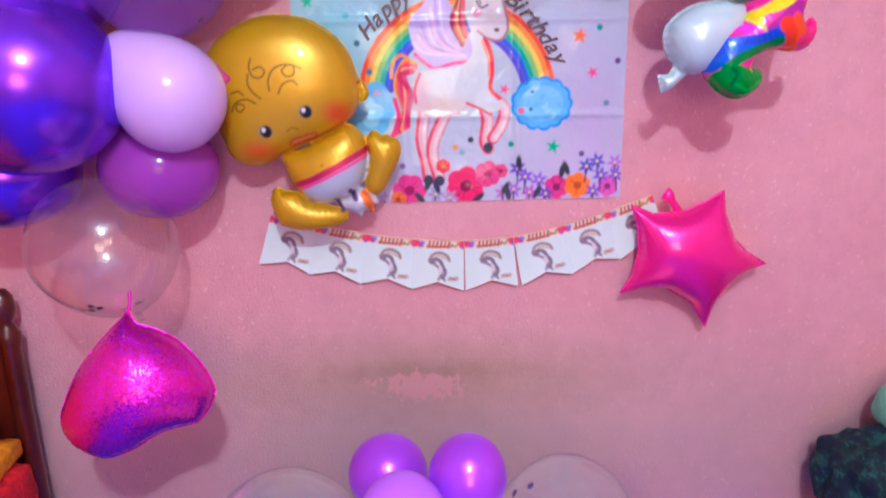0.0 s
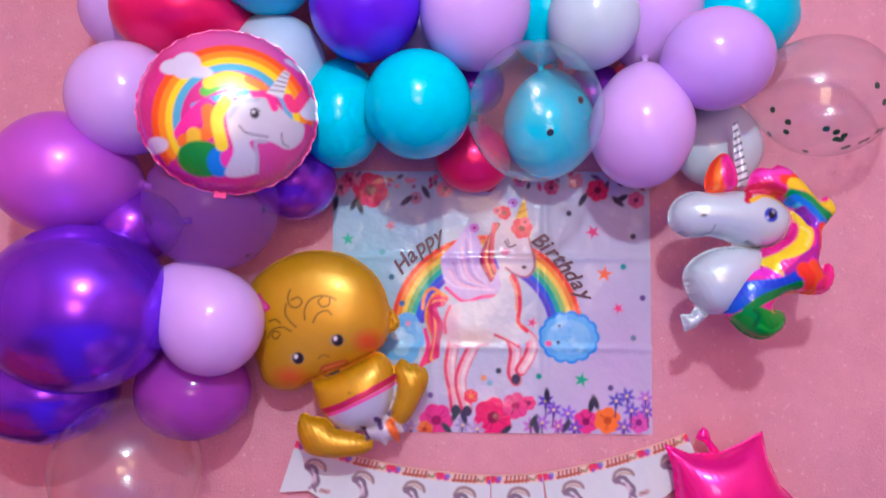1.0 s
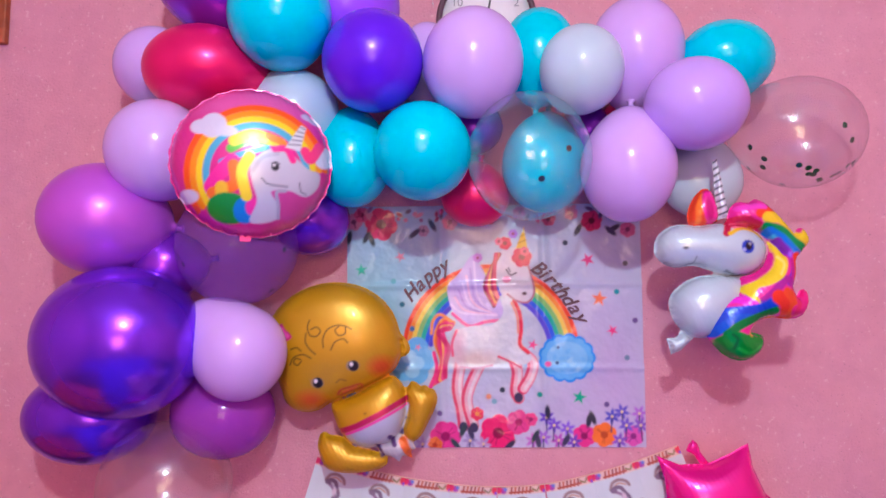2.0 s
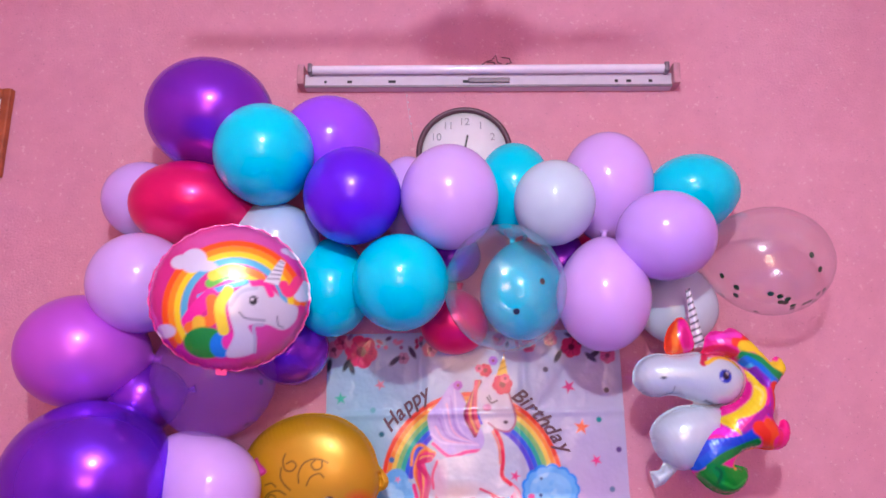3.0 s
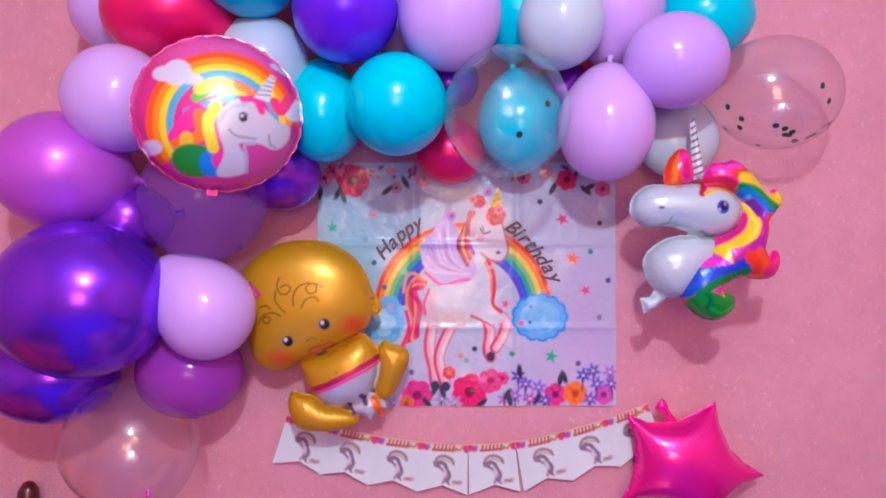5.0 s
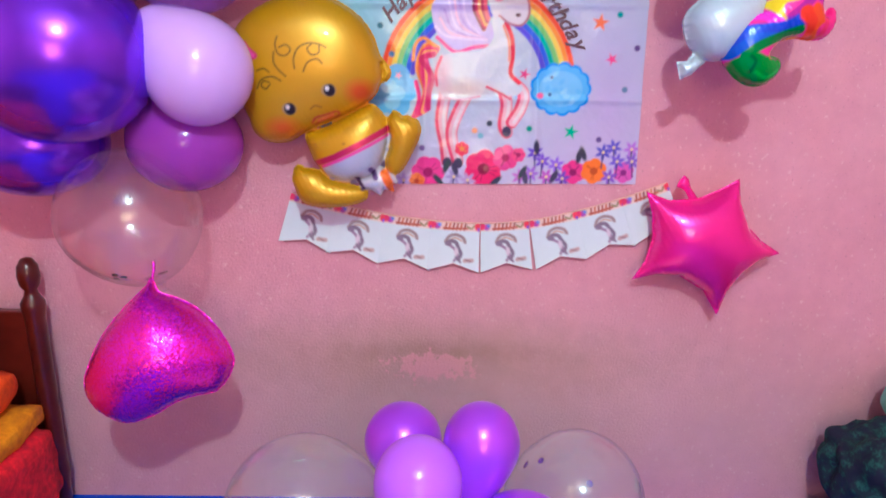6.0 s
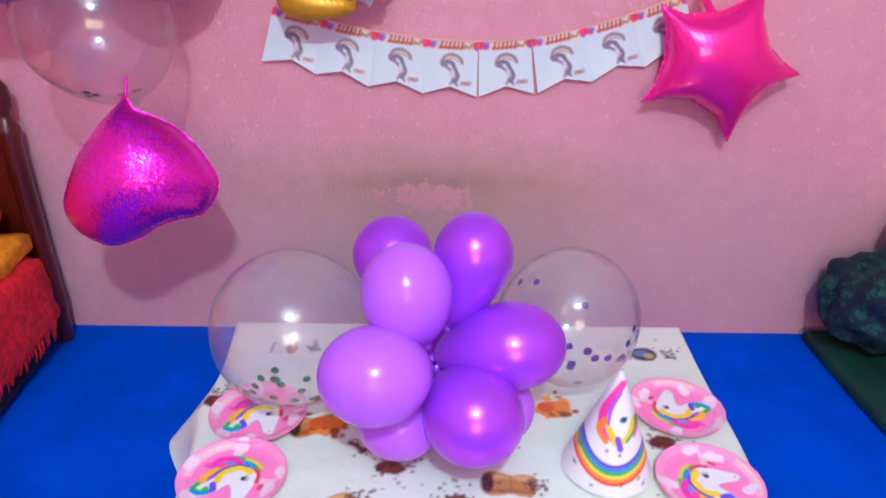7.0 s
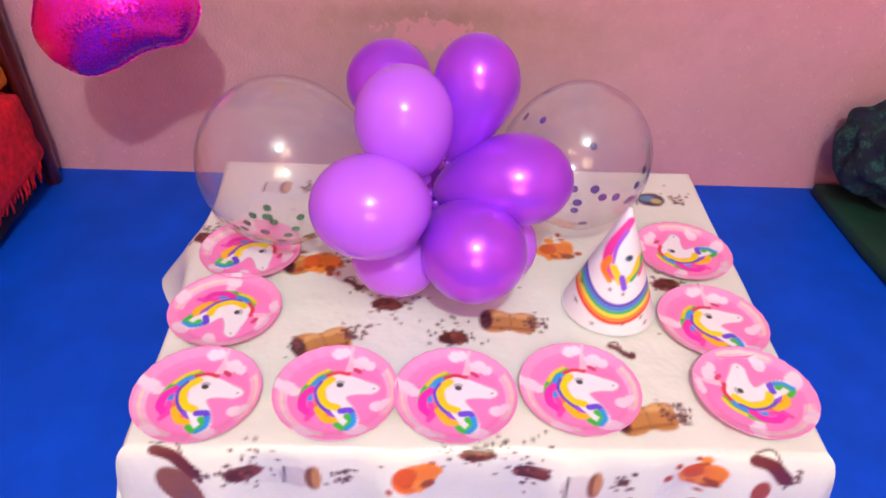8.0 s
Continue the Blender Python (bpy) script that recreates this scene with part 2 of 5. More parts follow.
def curve(points, n=8, closed=False):
    """A smooth line through points."""
    p = np.array(points, float)
    if closed:
        p = np.vstack([p[-1], p, p[0], p[1]])
    else:
        p = np.vstack([2 * p[0] - p[1], p, 2 * p[-1] - p[-2]])
    out = []
    for i in range(1, len(p) - 2):
        for t in np.linspace(0, 1, n, endpoint=False):
            a, b, c, d = p[i - 1], p[i], p[i + 1], p[i + 2]
            out.append(0.5 * (2 * b + (c - a) * t + (2 * a - 5 * b + 4 * c - d) * t * t + (3 * b - a - 3 * c + d) * t ** 3))
    if not closed:
        out.append(p[-2])
    return np.array(out)


def far_line(X, Y, pts, closed):
    """Distance of points to a polyline, and, for closed ones, whether they lie inside."""
    P = np.array(pts, float)
    Q = np.roll(P, -1, 0) if closed else P[1:]
    P = P if closed else P[:-1]
    best, inside = np.full(X.shape, 1e9), np.zeros(X.shape, bool)
    for (ax, ay), (bx, by) in zip(P, Q):
        dx, dy = bx - ax, by - ay
        t = np.clip(((X - ax) * dx + (Y - ay) * dy) / (dx * dx + dy * dy + 1e-12), 0, 1)
        best = np.minimum(best, np.hypot(X - ax - t * dx, Y - ay - t * dy))
        if closed and abs(dy) > 1e-12:
            inside ^= ((ay > Y) != (by > Y)) & (X < dx * (Y - ay) / dy + ax)
    return np.where(inside, -best, best) if closed else best


class Ink:
    """A drawing on points of a surface: flat shapes of colour laid one over another."""

    def __init__(self, X, Y, base, soft):
        self.X, self.Y, self.soft = np.array(X, float), np.array(Y, float), soft
        self.c = np.tile(np.array(hexa(base)), (len(self.X), 1))

    def lay(self, dist, colour, amount=1.0):
        k = np.clip(0.5 - dist / self.soft, 0, 1)[:, None] * amount
        self.c = self.c * (1 - k) + np.array(hexa(colour)) * k
        return self

    def oval(self, x, y, rx, ry, colour, turn=0, amount=1.0):
        a = radians(turn)
        u, v = (self.X - x) * math.cos(a) + (self.Y - y) * math.sin(a), (self.Y - y) * math.cos(a) - (self.X - x) * math.sin(a)
        return self.lay((np.hypot(u / rx, v / ry) - 1) * min(rx, ry), colour, amount)

    def shape(self, pts, colour, smooth=True, amount=1.0):
        return self.lay(far_line(self.X, self.Y, curve(pts, 6, True) if smooth else pts, True), colour, amount)

    def line(self, pts, width, colour, smooth=True, amount=1.0):
        return self.lay(far_line(self.X, self.Y, curve(pts, 6) if smooth else pts, False) - width / 2, colour, amount)

    def star(self, x, y, r, colour, turn=0, points=5):
        p = [(x + r * (1 if k % 2 == 0 else 0.42) * math.sin(radians(turn) + math.pi * k / points), y + r * (1 if k % 2 == 0 else 0.42) * math.cos(radians(turn) + math.pi * k / points)) for k in range(2 * points)]
        return self.shape(p, colour, False)

    def bow(self, x, y, r, width, a0, a1, colours, squash=1.0):
        """A rainbow: bands from the outside in."""
        w = width / len(colours)
        for k, c in enumerate(colours):
            rr = r - w * (k + 0.5)
            pts = [(x + rr * math.cos(radians(a)), y + squash * rr * math.sin(radians(a))) for a in np.linspace(a0, a1, 24)]
            self.line(pts, w * 1.08, c, False)
        return self

    def bloom(self, x, y, r, colour, heart="40203a", petals=6):
        for k in range(petals):
            a = 2 * math.pi * k / petals + x * 50
            self.oval(x + 0.55 * r * math.cos(a), y + 0.55 * r * math.sin(a), 0.5 * r, 0.5 * r, colour)
        return self.oval(x, y, 0.3 * r, 0.3 * r, heart)

    def dots(self, x, y, spread, n, r, colour, seed):
        rnd = random.Random(seed)
        for _ in range(n):
            self.oval(x + rnd.gauss(0, spread), y + rnd.gauss(0, spread), r * rnd.uniform(.5, 1.2), r * rnd.uniform(.5, 1.2), colour)
        return self

    def put(self, me):
        a = me.color_attributes.new("ink", "FLOAT_COLOR", "POINT")
        a.data.foreach_set("color", np.hstack([self.c, np.ones((len(self.c), 1))]).astype(np.float32).ravel())
        return me


def sheet(name, w, h, cell, mat, lift=None):
    """An upright grid, w by h about its middle, facing -y; gives the mesh and its x, z. lift(x, z): how far it stands forward."""
    nx, nz = int(w / cell) + 1, int(h / cell) + 1
    gx, gz = np.meshgrid(np.linspace(-w / 2, w / 2, nx), np.linspace(-h / 2, h / 2, nz))
    X, Z = gx.ravel(), gz.ravel()
    Y = -lift(X, Z) if lift else np.zeros(len(X))
    idx = np.arange(nx * nz).reshape(nz, nx)
    f = np.stack([idx[:-1, :-1], idx[:-1, 1:], idx[1:, 1:], idx[1:, :-1]], -1).reshape(-1, 4).tolist()
    return mesh_from(name, np.stack([X, Y, Z], 1), f, mat), X, Z


def inflate(name, outlines, height, cell, mat, seams=(), rim=0.005, crimp=0.0, power=0.5):
    """Two sheets of foil welded along an outline and blown up; gives the mesh and the x, z of its points."""
    allp = np.vstack(outlines)
    x0, z0 = allp.min(0) - 3 * cell
    x1, z1 = allp.max(0) + 3 * cell
    gx, gz = np.meshgrid(np.arange(x0, x1, cell), np.arange(z0, z1, cell))
    S = np.min([far_line(gx, gz, o, True) for o in outlines], axis=0)
    hold = S > -rim
    for s in seams:
        hold |= far_line(gx, gz, s, False) < cell * 0.75
    u = np.zeros(S.shape)
    free = ~hold
    for _ in range(2200):
        v = np.zeros(u.shape)
        v[1:-1, 1:-1] = 0.25 * (u[:-2, 1:-1] + u[2:, 1:-1] + u[1:-1, :-2] + u[1:-1, 2:] + 1)
        u = np.where(free, v, 0)
    z = height * (u / u.max()) ** power
    if crimp:
        edge = np.exp(-np.maximum(-S, 0) / 0.022)
        z = z + crimp * edge * np.sin((gx * 1.3 + gz * 0.7) * 330) * (S < -rim * 0.5)
    gzz, gxx = np.gradient(S, cell)
    ok = S < cell * 0.75
    snap = ok & (S > -cell * 0.25)
    X, Z = np.where(snap, gx - gxx * S, gx), np.where(snap, gz - gzz * S, gz)
    idx = np.full(S.shape, -1)
    idx[ok] = np.arange(ok.sum())
    q = np.stack([idx[:-1, :-1], idx[:-1, 1:], idx[1:, 1:], idx[1:, :-1]], -1).reshape(-1, 4)
    q = q[(q >= 0).all(1)]
    n = int(ok.sum())
    front = np.stack([X[ok], -z[ok] - 0.0004, Z[ok]], 1)
    back = np.stack([X[ok], z[ok] + 0.0004, Z[ok]], 1)
    faces = q.tolist() + (q[:, ::-1] + n).tolist()
    return mesh_from(name, np.vstack([front, back]), faces, mat), np.tile(X[ok], 2), np.tile(Z[ok], 2)


# ---- the room ----
def wall(name, x0, x1, y0, y1, z0, z1, mat, label):
    ob = part(name, box(x0, x1, y0, y1, z0, z1), mat, None, smooth=False)
    return tagged(ob, label, "wall", kind="structure")


YW, TOP = 1.5, 3.1
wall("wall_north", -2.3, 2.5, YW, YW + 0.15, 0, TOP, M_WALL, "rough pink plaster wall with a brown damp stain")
wall("wall_west", -2.45, -2.3, -2.95, YW + 0.15, 0, TOP, M_WALL, "plain pink plaster side wall")
wall("wall_east", 2.5, 2.65, -2.95, YW + 0.15, 0, TOP, M_WALL, "plain pink plaster side wall")


def wall_with_window():
    bm = bmesh.new()
    for x0, x1, z0, z1 in ((-2.3, -0.25, 0, TOP), (0.75, 2.5, 0, TOP), (-0.25, 0.75, 0, 1.05), (-0.25, 0.75, 2.15, TOP)):
        b = box(x0, x1, -2.95, -2.8, z0, z1)
        me = bpy.data.meshes.new("tmp")
        b.to_mesh(me)
        bm.from_mesh(me)
        b.free()
        bpy.data.meshes.remove(me)
    ob = part("wall_south", bm, M_WALL, None, smooth=False)
    tagged(ob, "pink plaster wall pierced by a barred window", "wall", kind="structure")
    win = thing("window_1", Matrix(), "barred window with a dark wooden frame", "window", kind="structure")
    for x0, x1, z0, z1 in ((-0.25, -0.2, 1.05, 2.15), (0.7, 0.75, 1.05, 2.15), (-0.2, 0.7, 1.05, 1.1), (-0.2, 0.7, 2.1, 2.15)):
        part("window_frame", box(x0, x1, -2.9, -2.84, z0, z1, 0.004), M_WOOD, win)
    for k in range(6):
        x = -0.08 + 0.132 * k
        part("bar", tube([(x, -2.87, 1.1), (x, -2.87, 2.1)], 0.008), M_DARK, win)
    for k in range(3):
        part("crossbar", box(-0.2, 0.7, -2.882, -2.858, 1.34 + 0.25 * k, 1.365 + 0.25 * k), M_DARK, win)


wall_with_window()
tagged(part("floor", box(-2.45, 2.65, -2.95, YW + 0.15, -0.1, 0), M_FLOOR, None, smooth=False), "bright blue sheet-covered floor", "floor", kind="structure")
tagged(part("ceiling", box(-2.45, 2.65, -2.95, YW + 0.15, TOP, TOP + 0.12), M_CEIL, None, smooth=False), "pale painted ceiling", "ceiling", kind="structure")


def ceiling_fan():
    fan = thing("ceiling_fan", pose(0.18, 0.3, 2.735), "dark ceiling fan at rest, casting its shadow high on the wall", "fan")
    part("rod", lathe([(0.012, 0.05), (0.012, TOP - 2.735)], 12), M_BROWN, fan)
    part("canopy", lathe([(0.0, TOP - 2.735), (0.06, TOP - 2.735), (0.05, 0.26), (0.012, 0.24)], 24), M_BROWN, fan)
    part("hub", lathe([(0, -0.06), (0.07, -0.055), (0.12, -0.02), (0.125, 0.02), (0.07, 0.06), (0, 0.065)], 28), M_BROWN, fan)
    for a in (172, 52, 292):
        b = part("blade", box(0.12, 0.6, -0.06, 0.06, -0.005, 0.005, 0.003), M_BROWN, fan)
        b.rotation_euler = (radians(8), 0, radians(a))


ceiling_fan()
holder = thing("bulb_holder", pose(BULB[0], BULB[1], BULB[2] + 0.06), "white lamp holder under the ceiling", "lamp")
part("socket", lathe([(0, 0.0), (0.02, 0.0), (0.022, 0.05), (0.012, 0.07)], 16), M_WHITE, holder)
part("cord", lathe([(0.004, 0.06), (0.004, TOP - BULB[2] - 0.06)], 8), M_DARK, holder)


# ---- fittings on the wall ----
def tube_light():
    t = thing("tube_light", pose(0.237, YW, 2.574, 0, 0.25, 0), "unlit white fluorescent tube on a dusty batten", "lamp")
    part("batten", box(-0.60, 0.60, -0.035, 0, -0.038, 0.012, 0.004), M_WHITE, t, "dusty white metal batten", False)
    bm = lathe([(0.0, -0.585), (0.014, -0.585), (0.0145, -0.57), (0.0145, 0.57), (0.014, 0.585), (0.0, 0.585)], 20)
    bm.transform(Matrix.Translation((0, -0.05, 0.018)) @ Matrix.Rotation(radians(90), 4, "Y"))
    part("tube", bm, M_TUBE, t, "unlit white glass tube")
    for s in (-1, 1):
        part("end_holder", box(s * 0.609 - 0.011, s * 0.609 + 0.011, -0.062, 0, -0.036, 0.034, 0.004), M_RUST, t, "reddish plastic end holder", False)
        part("pin_cap", box(s * 0.578 - 0.008, s * 0.578 + 0.008, -0.068, -0.034, 0.002, 0.036, 0.005), M_GREY, t)
    part("starter", box(-0.06, 0.075, -0.046, -0.035, -0.024, -0.008, 0.003), M_GREY, t, "grey starter clip", False)
    part("lip", box(-0.598, 0.598, -0.039, -0.035, -0.038, -0.031), M_GREY, t, "", False)
    for x, w in ((-0.53, 0.008), (-0.45, 0.016), (-0.31, 0.025), (-0.068, 0.02), (0.42, 0.01), (0.46, 0.016), (0.53, 0.012)):
        part("smudge", box(x - w / 2, x + w / 2, -0.0365, -0.035, -0.022, -0.013), M_DARK, t, "", False)


tube_light()


def clock():
    c = thing("wall_clock", pose(0.164, YW, 2.314, 0, 0, 0), "round white wall clock with a dark brown rim, half hidden", "clock")
    part("rim", lathe([(0.135, 0.0), (0.153, 0.0), (0.155, 0.03), (0.149, 0.042), (0.139, 0.04), (0.136, 0.03)], 56, "Y"), M_BROWN, c)
    face = part("face", lathe([(0.0, 0.026), (0.137, 0.026), (0.137, 0.0)], 48, "Y"), M_PAPER, c, "white paper dial")
    for k in range(1, 13):
        cu = bpy.data.curves.new("numeral", "FONT")
        cu.body, cu.size, cu.extrude, cu.align_x, cu.align_y = str(k), 0.036, 0.0004, "CENTER", "CENTER"
        ob = bpy.data.objects.new("numeral", cu)
        me = bpy.data.meshes.new_from_object(ob)
        bpy.data.objects.remove(ob)
        me.materials.append(M_GREY)
        a = radians(30 * k)
        n = part("numeral", me, M_GREY, face)
        n.matrix_local = pose(0.105 * math.sin(a), -0.0275, 0.105 * math.cos(a), 90, 0, 0)
    part("hour_hand", box(-0.003, 0.003, -0.031, -0.029, -0.01, 0.06), M_DARK, c, "", False).rotation_euler = (0, radians(10), 0)
    part("minute_hand", box(-0.002, 0.002, -0.034, -0.032, -0.015, 0.09), M_DARK, c, "", False).rotation_euler = (0, radians(150), 0)


clock()


def picture_frame():
    p = thing("picture_frame", pose(-1.506, YW, 2.398), "brown wooden picture frame with a pale print", "picture")
    for x0, x1, z0, z1 in ((-0.15, -0.118, -0.155, 0.155), (0.118, 0.15, -0.155, 0.155), (-0.118, 0.118, 0.123, 0.155), (-0.118, 0.118, -0.155, -0.123)):
        part("rail", box(x0, x1, -0.025, 0, z0, z1, 0.005), M_FRAME, p, "", False)
    part("print", box(-0.118, 0.118, -0.008, 0, -0.123, 0.123), M_PAPER, p, "faded pale print", False)


picture_frame()
wire = thing("loose_wire", pose(0.268, YW - 0.006, 2.627), "frayed dark twist of wire above the tube", "wire")
part("strand", tube([(-0.05, 0, 0.0), (-0.03, -.004, 0.014), (-0.012, 0, 0.02), (0.0, -.006, 0.036), (0.006, 0, 0.012), (0.02, -.003, 0.005)], 0.002), M_BROWN, wire)
part("strand", tube([(0.02, 0, 0.03), (0.045, -.004, 0.024), (0.052, 0, 0.01), (0.035, -.005, 0.003), (0.03, 0, -0.01)], 0.002), M_BROWN, wire)
part("strand", tube([(-0.03, 0, 0.014), (-0.005, -.004, 0.01), (0.0, 0, -0.004)], 0.002), M_BROWN, wire)
thread = thing("bead_thread", pose(0.0, YW - 0.01, 2.36), "thin silver thread with tiny sparkling beads", "thread")
part("string", tube([(0.0, 0, 0.0), (-0.02, 0, 0.1), (-0.035, 0, 0.22)], 0.0006), M_WHITE, thread)
for k in range(9):
    part("bead", lathe([(0, -0.0035), (0.0035, 0), (0, 0.0035)], 8), M_WHITE, thread).location = (-0.003 - 0.0037 * k, -0.004, 0.01 + 0.025 * k)


# ---- latex balloons ----
CORE = curve([(-0.95, 1.05), (-0.72, 1.3), (-0.68, 1.65), (-0.5, 1.95), (-0.1, 2.06), (0.35, 2.04), (0.75, 1.98), (1.0, 1.93)], 10)


def balloon(x, y, z, rx, rz, mat, label, knot=None, deep=None, long=1.16, group="balloon garland", name="balloon", confetti=()):
    """A blown-up balloon about its widest ring; the neck points along knot."""
    if knot is None:
        c = CORE[np.argmin(np.hypot(CORE[:, 0] - x, CORE[:, 1] - z))]
        d = Vector((c[0] - x, 0, c[1] - z))
        knot = d.normalized() + Vector((0, 1.6 if y < 1.245 else 0.2, 0)) if d.length > 0.03 else Vector((0.2, 1, 0))
    turn = Vector((0, 0, -1)).rotation_difference(Vector(knot).normalized()).to_matrix()
    r = (rx + rz) / 2
    ry = deep if deep else r
    prof = []
    for k in range(23):
        a = math.pi * k / 23
        s, c = math.sin(a), math.cos(a)
        if c < 0:
            prof.append((s * (1 - 0.10 * c * c), c * (1 + (long - 1) * -c)))
        else:
            prof.append((s, c))
    prof += [(0.11, -long - 0.0), (0.055, -long - 0.06)]
    steps, verts, faces = 36, [(0, 0, 1)], []
    for p, h in prof[1:]:
        for k in range(steps):
            t = 2 * math.pi * k / steps
            verts.append((p * math.cos(t), p * math.sin(t), h))
    for k in range(steps):
        faces.append([0, 1 + k, 1 + (k + 1) % steps])
    for i in range(len(prof) - 2):
        for k in range(steps):
            a, b = 1 + i * steps, 1 + (i + 1) * steps
            faces.append([a + k, b + k, b + (k + 1) % steps, a + (k + 1) % steps])
    size = Matrix.Diagonal((rx, ry, rz)).to_3x3()
    vs = [size @ (turn @ Vector(v)) for v in verts]
    ob = thing(name, pose(x, y, z), label, "balloon", group)
    skin = part("skin", mesh_from("skin", vs, faces, mat), mat, ob)
    tip = size @ (turn @ Vector((0, 0, -long - 0.06)))
    bm = lathe([(0, 0.004), (0.008, 0.002), (0.009, -0.004), (0.006, -0.007), (0.011, -0.014), (0.013, -0.016), (0.010, -0.017), (0, -0.012)], 14)
    bm.transform(Matrix.Translation(tip) @ turn.to_4x4())
    part("knot", bm, mat, ob)
    if confetti:
        n, cmat, seed, low = confetti
        rnd = random.Random(seed)
        disc = None
        for _ in range(n):
            d = Vector((rnd.gauss(0, 0.75), rnd.uniform(-1, 0.4), rnd.gauss(low, 0.33))).normalized()
            p = Vector((d.x * rx, d.y * ry, d.z * rz)) * 0.985
            q = Vector((0, 0, 1)).rotation_difference(d).to_matrix().to_4x4()
            if disc is None:
                bm = bmesh.new()
                bmesh.ops.create_circle(bm, cap_ends=True, segments=10, radius=0.0085)
                disc = part("confetti", bm, cmat, skin, "shiny foil confetti dot")
            else:
                disc = part("confetti", disc.data, cmat, skin)
            disc.matrix_local = Matrix.Translation(p) @ q
    return ob


G_CONF = plain("green_foil_confetti", "1c8a50", 0.25, 0.7)
V_CONF = plain("violet_foil_confetti", "6a2ec0", 0.25, 0.7)
D_CONF = plain("dark_foil_confetti", "3a4440", 0.3, 0.6)

balloon(-0.593, 1.28, 2.363, 0.186, 0.169, DARKPURPLE, "large dark purple pearl balloon topping the garland", (0.5, 0.2, -1))
balloon(-0.387, 1.16, 2.196, 0.136, 0.139, CYAN, "bright cyan balloon in the garland")
balloon(-0.238, 1.32, 2.283, 0.151, 0.146, LIGHTVIOLET, "light violet balloon beside the clock")
balloon(-0.141, 1.18, 2.081, 0.134, 0.135, DEEPVIOLET, "deep violet glossy balloon in the garland")
balloon(-0.793, 1.33, 2.115, 0.118, 0.115, LILAC, "pale lilac balloon behind a crimson one")
balloon(-0.612, 1.23, 2.072, 0.165, 0.122, CRIMSON, "crimson pearl balloon in the garland", (1, 0.3, -0.3))
balloon(-0.371, 1.28, 1.966, 0.123, 0.123, PALE, "pale bluish white balloon behind the round foil")
balloon(-0.718, 1.20, 1.843, 0.135, 0.137, LILAC, "pale lilac balloon beside the round foil balloon")
balloon(-0.828, 1.36, 1.906, 0.104, 0.106, WHITE, "white balloon peeping out behind a lilac one")
balloon(-0.883, 1.24, 1.661, 0.162, 0.153, ORCHID, "orchid purple pearl balloon on the garland's side", (1, 0.2, -0.1))
balloon(-0.510, 1.25, 1.595, 0.164, 0.165, SMOKE, "sheer purple balloon with a few confetti dots", (0.1, 0.5, 1), confetti=(7, G_CONF, 3, -0.2))
balloon(-0.336, 1.36, 1.676, 0.112, 0.101, DARKPURPLE, "dark purple balloon behind the sheer one")
balloon(-0.783, 1.17, 1.332, 0.216, 0.199, CHROME, "large violet chrome balloon with a sharp highlight", (-0.2, 1, -0.3), deep=0.19, long=1.1)
balloon(-0.485, 1.22, 1.307, 0.124, 0.128, PINKLILAC, "pink lilac teardrop balloon beside the violet chrome one", (-0.75, 0.15, 0.62), long=1.5)
balloon(-0.736, 1.32, 1.538, 0.104, 0.104, DARKPURPLE, "dark purple balloon tucked between larger ones")
balloon(-0.922, 1.30, 1.121, 0.177, 0.132, CHROME, "violet chrome balloon low on the garland", (0.4, 0.3, 1))
balloon(-0.562, 1.33, 1.128, 0.144, 0.124, SMOKE2, "sheer magenta balloon low on the garland", (-0.5, 0.1, 1))
balloon(-0.665, 1.21, 0.962, 0.170, 0.163, CLEAR, "clear balloon with a pinch of confetti at its bottom", (0.3, 0.1, -1), deep=0.16, long=1.1, confetti=(10, D_CONF, 5, -2.4))
balloon(-0.211, 1.31, 1.842, 0.109, 0.134, CYAN, "cyan balloon behind another cyan one")
balloon(-0.006, 1.19, 1.844, 0.129, 0.131, CYAN, "bright cyan balloon low in the garland")
balloon(-0.009, 1.38, 2.142, 0.093, 0.122, LILAC, "lilac balloon behind the deep violet one", deep=0.095)
balloon(0.124, 1.19, 2.080, 0.134, 0.146, LILAC, "lilac balloon in front of the clock")
balloon(0.312, 1.34, 2.157, 0.109, 0.132, CYAN, "cyan balloon behind the white one", deep=0.11)
balloon(0.411, 1.20, 2.067, 0.111, 0.117, WHITE, "small white balloon in the garland")
balloon(0.583, 1.32, 2.160, 0.131, 0.152, PINKLILAC, "pale pink lilac balloon at the garland's top", deep=0.13)
balloon(0.833, 1.33, 2.138, 0.130, 0.108, CYAN, "cyan balloon at the garland's end", deep=0.12)
balloon(0.701, 1.18, 1.969, 0.131, 0.120, latex("violet_lilac_latex", "d0a6fa"), "lilac balloon above the white one")
balloon(0.782, 1.39, 1.808, 0.117, 0.111, WHITE, "white balloon behind the unicorn's horn", deep=0.08)
balloon(1.023, 1.31, 1.927, 0.172, 0.154, CLEAR, "clear balloon with green confetti at the garland's end", (-1, 0.1, 0.2), deep=0.14, confetti=(24, plain("dark_green_confetti", "1c5a3c", 0.3, 0.5), 8, -0.9))
balloon(0.270, 1.14, 1.821, 0.158, 0.163, CLEAR, "clear balloon in front of a cyan one", (0.1, 0.7, 1), deep=0.14, confetti=(5, D_CONF, 12, -0.3))
balloon(0.135, 1.39, 1.755, 0.100, 0.089, CRIMSON, "small crimson balloon below the garland", deep=0.085)
balloon(0.330, 1.36, 1.842, 0.121, 0.137, CYAN, "cyan balloon seen through the clear one", deep=0.10)
balloon(0.541, 1.24, 1.813, 0.126, 0.147, PINKLILAC, "pink lilac balloon over the poster's corner", (0.1, 0.2, 1))
